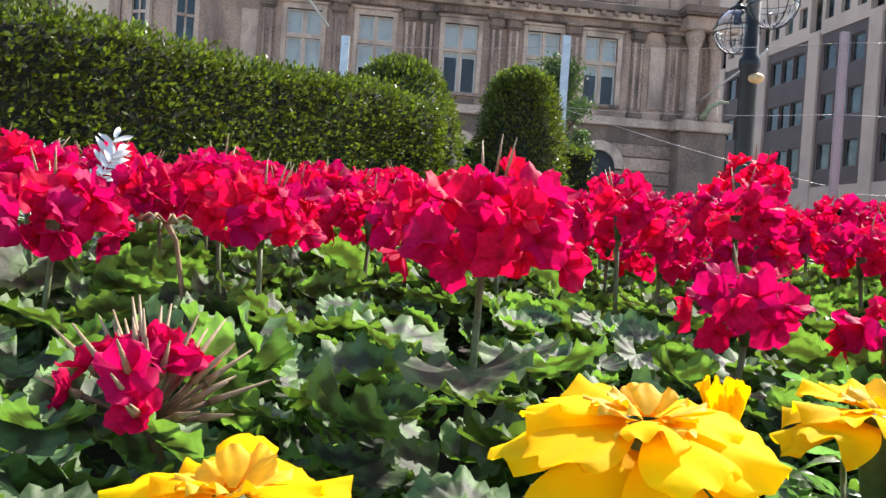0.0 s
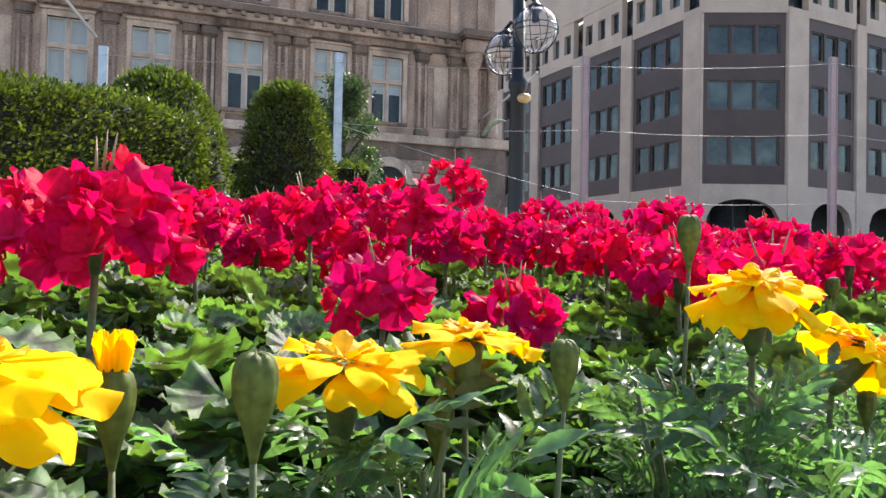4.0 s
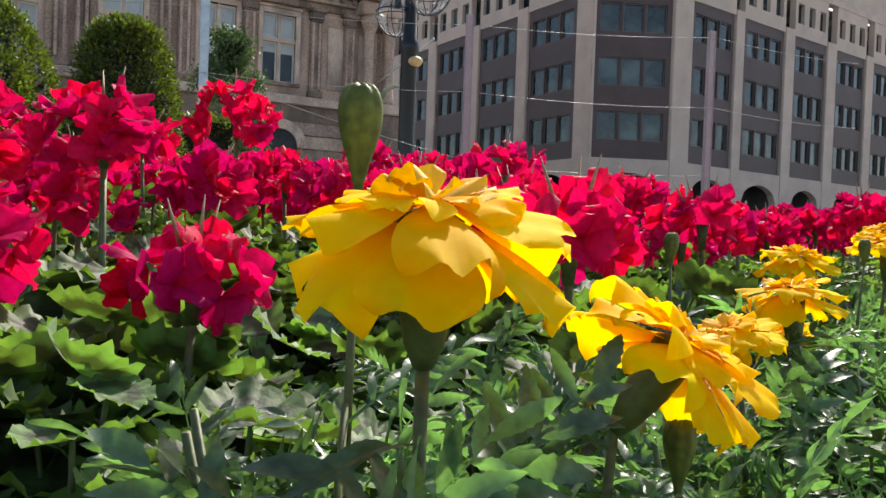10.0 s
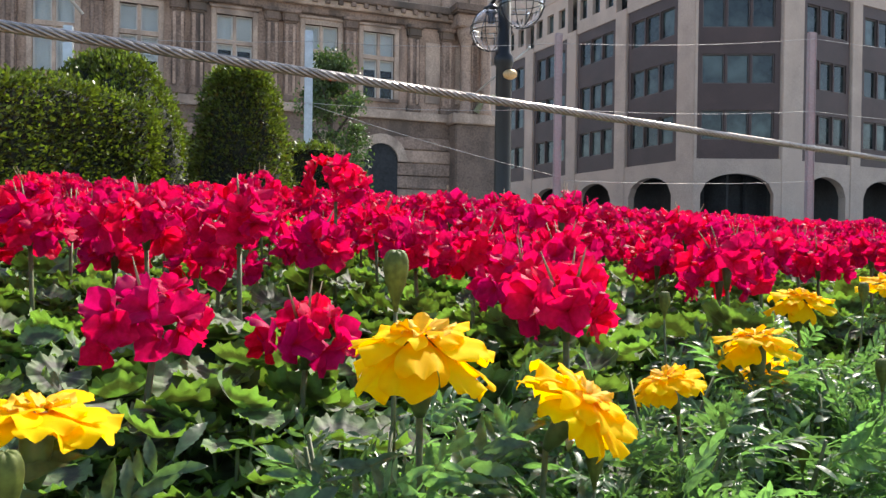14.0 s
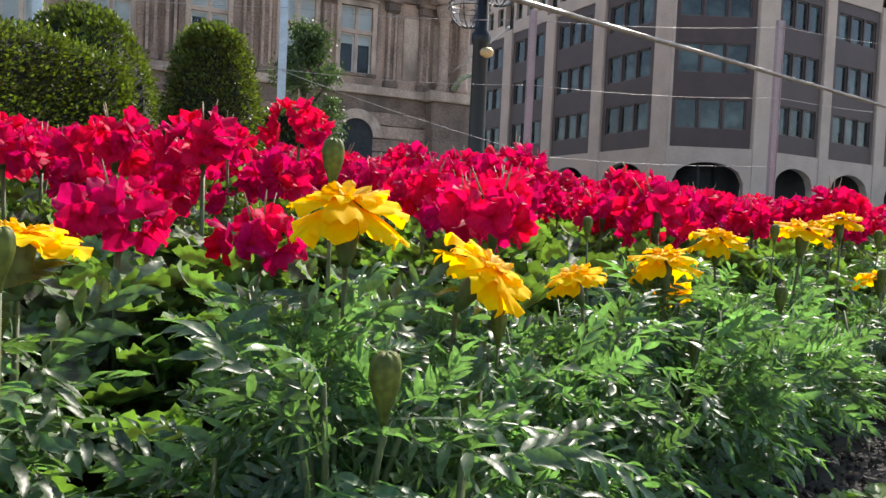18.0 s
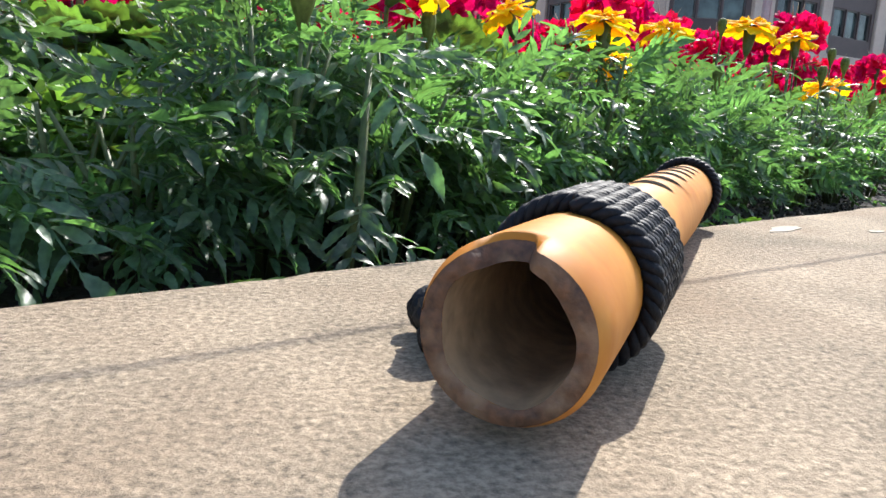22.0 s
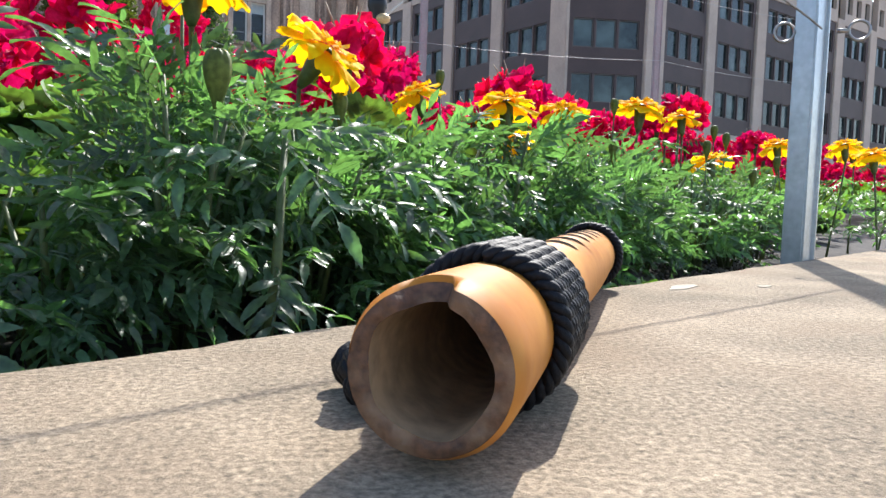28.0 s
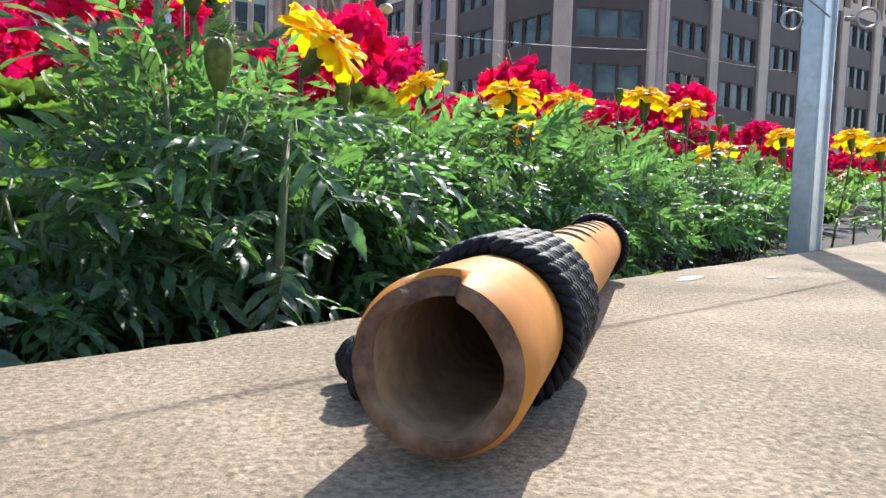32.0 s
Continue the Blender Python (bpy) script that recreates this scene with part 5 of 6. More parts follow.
def marigold_bud(at, dia, seed=0, opening=False, root=None, tilt=0.0, heading=0.0):
    R = random.Random(seed)
    at = Vector(at)
    k = dia / 0.016
    ob = thing("marigold_bud", "ribbed green marigold bud" + (" showing orange petals" if opening else " on a stalk"), "flower bud", Matrix.Translation(at) @ turn(heading, tilt), group="marigold buds")
    n = 40
    prof = [(0.0013, -0.0225), (0.0021, -0.018), (0.0036, -0.012), (0.0056, -0.0065), (0.0071, -0.0005), (0.0076, 0.0045), (0.0072, 0.0088), (0.0061, 0.0116), (0.0045, 0.0132), (0.0024, 0.0138), (0.0008, 0.0135)]
    bm = bmesh.new()
    rows = [[bm.verts.new((r * k * (1 + 0.028 * math.cos(8 * 2 * math.pi * i / n)) * math.cos(2 * math.pi * i / n), r * k * (1 + 0.028 * math.cos(8 * 2 * math.pi * i / n)) * math.sin(2 * math.pi * i / n), z * k + (0.0005 * k * math.cos(8 * 2 * math.pi * i / n) if z > 0.011 else 0))) for i in range(n)] for r, z in prof]
    for a, b in zip(rows, rows[1:]):
        for i in range(n):
            bm.faces.new((a[i], a[(i + 1) % n], b[(i + 1) % n], b[i]))
    bm.faces.new(rows[-1])
    part("calyx", bm, M["bud_green"], ob)
    if opening:
        tall = opening == "tall"
        shp = [(marigold_petal(i % 6), turn(45 * i + R.uniform(-15, 15), R.uniform(88, 97), R.uniform(-14, 14), 0.72 * k * (1.10 if tall else 0.40), (0.0032 * k * math.sin(-0.785 * i), 0.0032 * k * math.cos(0.785 * i), 0.006 * k)) @ Matrix.Diagonal((0.42, 1, 0.7, 1))) for i in range(8)]
        s = join(shp)
        part("petal_tuft", from_arrays("petal_tuft", s[0], s[1], M["yellow"] if opening == "tall" else M["orange"], s[2]), None, ob, "orange petals still folded")
    root = Vector(root or (at.x + R.uniform(-0.012, 0.012), at.y + R.uniform(-0.008, 0.02), soil(at.x, at.y)))
    back = (Matrix.Translation(at) @ turn(heading, tilt)).inverted()
    p0, p3 = Vector((0, 0, -0.0225 * k)), back @ root
    part("stalk", tube(bmesh.new(), [p0, p0.lerp(p3, 0.35) + Vector((0.002, 0.002, 0)), p3], [0.0012 * k, 0.0014, 0.0020], 7), M["stem"], ob)
    return ob


def umbel_frames(R, dia, n):
    """Poses of the florets of a head: over a flattened ball, facing out."""
    out = []
    for i in range(n):
        c = 1 - (i + 0.5) / n * 1.42
        th = math.acos(max(-1, min(1, c)))
        a = i * 2.39996 + R.uniform(-0.2, 0.2)
        d = Vector((math.sin(th) * math.cos(a), math.sin(th) * math.sin(a), math.cos(th)))
        p = Vector((d.x, d.y, d.z * 0.72)) * (dia / 2 - 0.008) * R.uniform(0.72, 1.12)
        q = d.to_track_quat("Z", "Y").to_matrix().to_4x4()
        out.append(Matrix.Translation(p) @ q @ turn(R.uniform(0, 360), R.uniform(-42, 42), R.uniform(-42, 42), R.uniform(0.74, 1.06)))
    return out


def geranium(at, dia, seed, florets=None, leaves=6, spikes=3, tall=None):
    """A geranium: a domed head of florets on a stem, dry spikes, and round leaves on stalks round its foot."""
    R = random.Random(seed)
    at = Vector(at)
    g = soil(at.x, at.y)
    ob = thing("geranium", "crimson-red zonal geranium with round scalloped leaves", "flower", Matrix.Translation((at.x, at.y, g)), group="geraniums")
    h = at.z - g
    head = part("flower_head", tube(bmesh.new(), [(0, 0, -0.020), (0, 0, 0.004)], [0.003, 0.006], 7), M["calyx"], ob, "domed crimson flower head")
    head.matrix_basis = Matrix.Translation((0, 0, h))
    n = florets or int(22 * (dia / 0.1) ** 1.6)
    for m in umbel_frames(R, dia, n):
        placed("floret", R.choice(FLORET_MESH), m, head)
    for i in range(spikes):
        a, t = R.uniform(0, 6.28), R.uniform(0.1, 0.6)
        d = Vector((math.sin(t) * math.cos(a), math.sin(t) * math.sin(a), math.cos(t)))
        b = d * (dia / 2 - 0.012)
        b.z *= 0.8
        bm = tube(bmesh.new(), [b, b + d * 0.012, b + d * 0.026], [0.0013, 0.001, 0.0003], 5)
        part("spike", bm, M["sepal"], head)
    off = Vector((R.uniform(-0.02, 0.02), R.uniform(-0.02, 0.02), 0))
    part("stem", tube(bmesh.new(), [(0, 0, h - 0.018), (off.x * 0.3, off.y * 0.3, h * 0.6), (off.x, off.y, 0)], [0.0022, 0.0024, 0.0034], 7), M["stem"], ob)
    for i in range(leaves):
        a = 2 * math.pi * i / max(1, leaves) + R.uniform(-0.4, 0.4)
        r, z = R.uniform(0.02, 0.075), h * R.uniform(0.30, 0.72)
        m = Matrix.Translation((r * math.cos(a), r * math.sin(a), z)) @ LEAN @ turn(math.degrees(a) - 90, R.uniform(-38, 26), R.uniform(-25, 25), R.uniform(0.75, 1.2))
        placed("leaf", R.choice(GLEAF_MESH), m, ob)
    return ob


# heads that stand out, then a loose fill behind them
HEADS = [
    (0.055, 0.455, 0.175, 0.120), (-0.26, 0.55, 0.165, 0.105), (-0.19, 0.70, 0.198, 0.105), (-0.12, 0.60, 0.176, 0.092), (-0.41, 1.02, 0.215, 0.095), (-0.13, 1.10, 0.215, 0.090),
    (-0.10, 1.45, 0.255, 0.090), (0.235, 1.10, 0.208, 0.080), (0.30, 1.30, 0.260, 0.095), (0.285, 0.69, 0.206, 0.085), (0.397, 0.955, 0.258, 0.092), (0.36, 0.84, 0.180, 0.085),
    (0.336, 0.525, 0.124, 0.070), (0.46, 1.02, 0.200, 0.095), (-0.62, 1.32, 0.240, 0.095), (0.503, 0.452, 0.152, 0.070), (0.70, 0.93, 0.215, 0.105),
    (0.60, 1.15, 0.222, 0.100), (0.72, 1.25, 0.228, 0.095), (0.797, 0.70, 0.164, 0.092), (0.95, 1.03, 0.200, 0.100), (0.62, 0.74, 0.170, 0.085), (1.20, 0.86, 0.185, 0.095),
]
for i, (x, y, z, dd) in enumerate(HEADS):
    geranium((x - 0.006, y, z + 0.011 + 0.017 * (y - 0.45)), dd, 500 + i, leaves=9, spikes=3)
geranium((0.229, 0.518, 0.148), 0.082, 611, florets=13, leaves=8, spikes=1)

taken = [(h[0], h[1]) for h in HEADS] + [(0.225, 0.535)]
fillR = random.Random(44)


def free(x, y, gap):
    return all((x - a) ** 2 + (y - b) ** 2 > gap * gap for a, b in taken)


def in_bed(x, y):
    """Inside the bed: past the marigold row and on this side of the hedge."""
    d = depth_of(x, y)
    s = (Vector((x, y, 0)) - P0).dot(EDGE)
    hd = (HB - HA).normalized()
    behind = (Vector((x, y, 0)) - HA).dot(Vector((hd.y, -hd.x, 0)))
    return d > 0.36 and behind > 0.12 and y < 4.0


fill = []
for _ in range(9000):
    x, y = fillR.uniform(-1.2, 5.5), fillR.uniform(0.5, 4.2)
    az = math.degrees(math.atan2(x - 0.2, y))
    if not in_bed(x, y) or az > 62 or az < -44:
        continue
    gap = 0.098 if y < 2 else 0.105
    if y < 0.75 and -0.1 < x < 0.5:
        continue
    if free(x, y, gap):
        taken.append((x, y))
        fill.append((x, y))
near_fill = [p for p in fill if p[1] < 1.7 and p[0] < 1.9]
far_fill = [p for p in fill if p not in near_fill]
for i, (x, y) in enumerate(near_fill):
    geranium((x, y, soil(x, y) + fillR.uniform(0.17, 0.215)), fillR.uniform(0.078, 0.10), 900 + i, florets=20, leaves=5, spikes=2)

# the far drift of the same geraniums
heads, lvs = [[] for _ in FLORETS], [[] for _ in GLEAF]
for x, y in far_fill:
    c = Matrix.Translation((x, y, soil(x, y) + fillR.uniform(0.19, 0.235)))
    for m in umbel_frames(fillR, fillR.uniform(0.085, 0.105), 20):
        heads[fillR.randrange(5)].append([list(r) for r in c @ m])
    for i in range(4):
        a = fillR.uniform(0, 6.28)
        lvs[fillR.randrange(6)].append([list(r) for r in Matrix.Translation((x + 0.06 * math.cos(a), y + 0.06 * math.sin(a), soil(x, y) + fillR.uniform(0.08, 0.15))) @ turn(math.degrees(a), fillR.uniform(-35, 25), fillR.uniform(-25, 25), fillR.uniform(0.8, 1.2))])
drift = thing("geranium_drift", "dense far drift of crimson geraniums in the bed", "flowers", kind="stuff")
for k in range(5):
    if heads[k]:
        part("florets", scatter("florets", FLORETS[k], heads[k], M["red_far"]), None, drift)["kind"] = "stuff"
for k in range(6):
    if lvs[k]:
        part("leaves", scatter("leaves", GLEAF[k], lvs[k], M["gleaf_far"]), None, drift)["kind"] = "stuff"

# ---- marigold row along the coping ----
BLOOMS = [
    (0.081, 0.175, 0.149, 0.058, 8, 350, 0.22), (0.173, 0.250, 0.140, 0.056, 5, 10, 0.06), (0.225, 0.274, 0.147, 0.050, 3, 100, 0.05), (-0.020, 0.218, 0.110, 0.072, 8, 20, 0.25),
    (0.362, 0.284, 0.169, 0.060, 4, 350, 0.66), (0.442, 0.304, 0.138, 0.056, 34, 65, 0.40), (0.531, 0.384, 0.129, 0.042, 20, 250, 0.3), (0.650, 0.462, 0.140, 0.060, 6, 190, 0.5),
    (0.800, 0.598, 0.158, 0.058, 4, 0, 0.4), (0.910, 0.600, 0.172, 0.064, 4, 60, 0.35), (1.120, 0.770, 0.190, 0.060, 6, 200, 0.4), (1.080, 0.660, 0.117, 0.056, 14, 180, 0.2),
    (1.318, 0.765, 0.158, 0.058, 8, 190, 0.4), (1.457, 0.750, 0.165, 0.058, 8, 190, 0.4), (1.335, 0.605, 0.136, 0.058, 8, 190, 0.4), (0.685, 0.505, 0.110, 0.040, 30, 200, 0.6),
    (1.62, 0.86, 0.165, 0.056, 8, 190, 0.4), (1.80, 0.90, 0.17, 0.056, 8, 170, 0.4), (1.55, 0.70, 0.14, 0.056, 8, 200, 0.4),
]
for i, (x, y, z, dd, tl, hd, dr) in enumerate(BLOOMS):
    marigold((x, y, z), dd, tl, hd, 40 + i, dr, leaves=11)
for i, (x, y, z, dd, op) in enumerate([(0.068, 0.106, 0.143, 0.0112, False), (0.144, 0.1735, 0.144, 0.0115, False), (0.236, 0.204, 0.145, 0.0096, False), (0.361, 0.337, 0.193, 0.0128, False),
                                       (0.367, 0.202, 0.100, 0.0132, "tip"), (0.470, 0.280, 0.040, 0.0100, False), (0.214, 0.277, 0.112, 0.0130, False), (0.605, 0.512, 0.163, 0.0095, False),
                                       (0.107, 0.204, 0.136, 0.0120, "tall"), (0.500, 0.258, 0.022, 0.0090, "tip"), (0.86, 0.585, 0.165, 0.010, False), (0.80, 0.50, 0.105, 0.012, False), (1.16, 0.74, 0.165, 0.012, False),
                                       (0.455, 0.318, 0.105, 0.010, False), (0.76, 0.47, 0.07, 0.010, False), (1.25, 0.70, 0.12, 0.012, False), (0.64, 0.40, 0.075, 0.0095, False), (1.096, 0.597, 0.092, 0.011, False), (0.988, 0.568, 0.122, 0.011, False), (1.083, 0.635, 0.142, 0.011, False)]):
    marigold_bud((x, y, z), dd, 70 + i, op)


def bush(s, d, rad, top, n, seed):
    """A marigold bush: branching stems with feathery leaves all round, drooping at the foot."""
    R = random.Random(seed)
    c = along(s, d)
    g = soil(c.x, c.y)
    ob = thing("marigold_plant", "feathery dark green marigold foliage at the bed edge", "plant", Matrix.Translation((c.x, c.y, g)), group="marigold plants")
    bm = bmesh.new()
    H = top - g
    tips = []
    for i in range(6):
        a = i * 1.05 + R.uniform(0, 0.5)
        t = Vector((rad * R.uniform(0.35, 0.8) * math.cos(a), rad * R.uniform(0.35, 0.8) * math.sin(a), H * R.uniform(0.66, 1.0)))
        tube(bm, [(0.004 * math.cos(a), 0.004 * math.sin(a), -0.004), t * 0.5 + Vector((0, 0, H * 0.06)), t], [0.0023, 0.0018, 0.0010], 6)
        tips.append(t)
    part("stem", bm, M["stem"], ob)
    for i in range(n):
        t = R.choice(tips)
        f = R.uniform(0.12, 1.0)
        p = t * f
        a = math.atan2(t.y, t.x) + R.uniform(-1.5, 1.5)
        up = R.uniform(-38, 50) * (0.5 + f * 0.5)
        m = Matrix.Translation(p) @ turn(math.degrees(a) - 90, up, R.uniform(-50, 50), R.uniform(0.5, 0.98))
        tip = m @ Vector((0, 0.06, 0))
        over = 0.045 - depth_of(c.x + tip.x, c.y + tip.y)      # how far it leans out over the bare soil and the coping
        if tip.z < (0.020 + 0.9 * max(0.0, over) if s < 0.5 else 0.006) or over > (0.012 if s < 0.1 else 0.03) or tip.z + g > top + 0.02:
            continue
        if i % 2 and s > 0.05 and f > 0.35 and over < -0.01 and tip.z + g < top - 0.012:
            placed("sprig", R.choice(SPRIG_MESH), m, ob)
        else:
            placed("leaf", R.choice(FROND_MESH), m, ob)
    # the skirt: low leaves hanging out towards the coping
    out = math.degrees(math.atan2(-INTO.y, -INTO.x)) - 90
    for i in range((22 if s > 0.05 else 13) if -0.25 < s < 0.45 else 0):
        a = out + R.uniform(-75, 75)
        q = Vector((-math.sin(radians(a)), math.cos(radians(a)), 0))
        p = q * rad * R.uniform(0.25, 0.72) + Vector((0, 0, H * R.uniform(0.22, 0.72)))
        m = Matrix.Translation(p) @ turn(a + R.uniform(-25, 25), R.uniform(-38, 4), R.uniform(-40, 40), R.uniform(0.5, 0.85))
        tip = m @ Vector((0, 0.06, 0))
        if tip.z > 0.008 and depth_of(c.x + tip.x, c.y + tip.y) > 0.028:
            placed("leaf", R.choice(FROND_MESH), m, ob)
    return ob


k = 0
for s, d, rad, top, n in [(-0.30, 0.15, 0.075, 0.050, 16), (-0.17, 0.17, 0.060, 0.092, 40), (-0.05, 0.195, 0.060, 0.120, 60), (0.000, 0.205, 0.042, 0.120, 44), (0.03, 0.14, 0.060, 0.050, 14), (0.135, 0.18, 0.056, 0.130, 66), (0.215, 0.155, 0.080, 0.090, 84),
                          (0.31, 0.165, 0.080, 0.104, 90), (0.41, 0.14, 0.085, 0.105, 84), (0.51, 0.15, 0.085, 0.108, 78), (0.61, 0.15, 0.085, 0.112, 70), (0.71, 0.16, 0.085, 0.112, 60), (0.82, 0.15, 0.085, 0.115, 48),
                          (0.94, 0.15, 0.085, 0.115, 42), (1.06, 0.15, 0.085, 0.115, 40), (0.30, 0.26, 0.08, 0.108, 40), (0.46, 0.26, 0.08, 0.112, 40), (0.62, 0.27, 0.08, 0.122, 38), (0.78, 0.27, 0.08, 0.124, 34)]:
    bush(s, d, rad, top, n, 700 + k)
    k += 1
for s, d, rad, top, n in [(-0.03, 0.10, 0.05, 0.060, 32), (0.055, 0.115, 0.050, 0.062, 16), (0.112, 0.11, 0.044, 0.118, 40), (0.185, 0.105, 0.05, 0.085, 34), (0.26, 0.11, 0.045, 0.065, 24)]:
    bush(s, d, rad, top, n, 740 + k)
    k += 1
# leaves that hang clear of the bush: a pale one arching down, a fan low over the soil, one by the far end of the flute
hang = thing("marigold_plant", "low marigold side shoot with pale saw-edged leaves over the soil", "plant", Matrix.Translation((0.385, 0.185, soil(0.385, 0.185))), group="marigold plants")
part("stem", tube(bmesh.new(), [(0, 0, -0.004), (0.004, -0.012, 0.05), (0.010, 0.004, 0.108)], [0.003, 0.0024, 0.0014], 6), M["stem"], hang)
for x, y, z, hd, tl, rl, sz, q in ((0.010, 0.006, 0.106, 196, -34, 10, 0.95, 2), (0.004, -0.012, 0.052, 172, -34, -8, 0.80, 4), (0.003, -0.010, 0.040, 232, -30, 14, 0.62, 5), (0.006, -0.006, 0.070, 150, -8, 20, 0.7, 6), (0.009, 0.0, 0.092, 100, 6, -18, 0.8, 1), (0.009, 0.002, 0.10, 262, 10, 12, 0.75, 3)):
    placed("leaf", FROND_MESH[q], Matrix.Translation((x, y, z)) @ turn(hd, tl, rl, sz), hang)

# ---- leaves of the geraniums' front rank, below the blooms ----
under = random.Random(77)
cover = thing("geranium_foliage", "carpet of scalloped green geranium leaves under the blooms", "leaves", kind="stuff")
sets = [[] for _ in GLEAF]
for _ in range(7600):
    x, y = under.uniform(-1.15, 1.9), under.uniform(0.12, 1.9)
    d = depth_of(x, y)
    if d < 0.22 or not (-54 < math.degrees(math.atan2(x - 0.2, y + 0.1)) < 60):
        continue
    hd = (HB - HA).normalized()
    if (Vector((x, y, 0)) - HA).dot(Vector((hd.y, -hd.x, 0))) < 0.1:
        continue
    z = soil(x, y) + under.uniform(0.03, 0.125 if d > 0.34 else 0.07)
    sets[under.randrange(6)].append([list(r) for r in Matrix.Translation((x, y, z)) @ LEAN @ turn(under.uniform(0, 360), under.uniform(-40, 30), under.uniform(-30, 30), under.uniform(0.5, 0.95))])
for q in range(6):
    part("leaves", scatter("leaves", GLEAF[q], sets[q], M["gleaf"]), None, cover)["kind"] = "stuff"

# ---- leafy geraniums not yet in bloom, in the gap between the marigolds and the first blooms ----
def leafy(x, y, top, n, seed, rad=0.05):
    R = random.Random(seed)
    g = soil(x, y)
    ob = thing("geranium_plant", "leafy geranium out of bloom with crinkled zoned leaves", "plant", Matrix.Translation((x, y, g)), group="leafy geraniums")
    H = top - g
    spots_ = []
    for i in range(n):
        a, r = i * 2.4, rad * math.sqrt((i + 0.5) / n)
        z = H * (1 - 0.45 * (r / rad) ** 2) * R.uniform(0.88, 1.04)
        spots_.append((r * math.cos(a), r * math.sin(a), z, a, r / rad))
        part("stalk", tube(bmesh.new(), [(0, 0, -0.003), (r * 0.5 * math.cos(a), r * 0.5 * math.sin(a), z * 0.55), (r * math.cos(a), r * math.sin(a), z)], [0.0022, 0.0016, 0.0011], 5), M["stem"], ob)
    for px, py, pz, a, f in spots_:
        placed("leaf", R.choice(GLEAF_MESH), Matrix.Translation((px, py, pz)) @ LEAN @ turn(math.degrees(a) - 90, R.uniform(-30, 12) * f, R.uniform(-20, 20), R.uniform(0.5, 0.85)), ob)


for i, (x, y, top, n, rad) in enumerate([(0.285, 0.445, 0.100, 12, 0.055), (0.335, 0.415, 0.095, 12, 0.05), (0.385, 0.42, 0.092, 10, 0.045), (0.235, 0.47, 0.105, 10, 0.05), (0.27, 0.56, 0.115, 10, 0.055), (0.18, 0.42, 0.095, 10, 0.05),
                                          (0.06, 0.33, 0.075, 10, 0.05), (0.12, 0.36, 0.080, 10, 0.05), (-0.03, 0.35, 0.085, 10, 0.055), (0.00, 0.22, 0.050, 9, 0.05), (-0.100, 0.245, 0.098, 7, 0.045), (-0.17, 0.30, 0.090, 9, 0.05)]):
    leafy(x, y, top, n, 330 + i, rad)

# ---- fence wires and far posts ----
YAW = math.atan2(EDGE.y, EDGE.x)
for x, y, w, top in ((-0.92, 5.15, 0.055, 1.55), (0.57, 4.77, 0.050, 1.53), (2.02, 4.17, 0.042, 1.467), (3.90, 4.28, 0.050, 1.65)):
    fence_post((x, y, soil(x, y) - 0.05), top - soil(x, y) + 0.05, w, M["steel_far"] if x > 1 else M["steel"], label="slim steel fence post at the far side of the bed", base=0)


def wire(a, b, r, sag=0.02, name="wire_rope", n=14):
    ob = thing(name, "thin taut steel wire rope between fence posts", "wire", group="fence wires")
    a, b = Vector(a), Vector(b)
    part("rope", tube(bmesh.new(), [a.lerp(b, i / n) - Vector((0, 0, sag * 4 * (i / n) * (1 - i / n))) for i in range(n + 1)], r, 6), M["wire_far"], ob)


FP = [(-0.92, 5.15, 1.49, 1.09), (0.57, 4.77, 1.46, 1.07), (2.02, 4.17, 1.40, 1.008), (3.90, 4.28, 1.60, 1.113), (6.4, 5.2, 1.9, 1.30)]
for a, b in zip(FP, FP[1:]):
    for q in (2, 3):
        wire((a[0], a[1] - 0.03, a[q]), (b[0], b[1] - 0.03, b[q]), 0.0015, 0.025)
wire((0.57, 4.73, 1.06), (2.02, 4.13, 0.60), 0.0015, 0.02)
wire((2.02, 4.13, 0.58), (3.90, 4.24, 0.64), 0.0015, 0.02)


def twisted_wire(a, b, r, name="wire_rope"):
    """The near rope: six strands laid round one another."""
    ob = thing(name, "twisted bright steel wire rope strung from the near post", "wire", group="fence wires")
    a, b = Vector(a), Vector(b)
    d = (b - a).normalized()
    u = d.orthogonal().normalized()
    v = d.cross(u)
    L = (b - a).length
    n = int(L / 0.0009)
    rise = lambda i: Vector((0, 0, 0.0168 * (1 - math.exp(-L * i / n / 0.12)) - 0.004 * math.sin(math.pi * i / n)))
    for s in range(6):
        pts = [a + d * (L * i / n) + rise(i) + 0.64 * r * (u * math.cos(2 * math.pi * (L * i / n) / 0.0125 + s * math.pi / 3) + v * math.sin(2 * math.pi * (L * i / n) / 0.0125 + s * math.pi / 3)) for i in range(n + 1)]
        part("strand", tube(bmesh.new(), pts, 0.34 * r, 5), M["wire"], ob)
    return ob


twisted_wire((0.958, 0.388, 0.228), (-0.35, -0.099, 0.232), 0.00108)
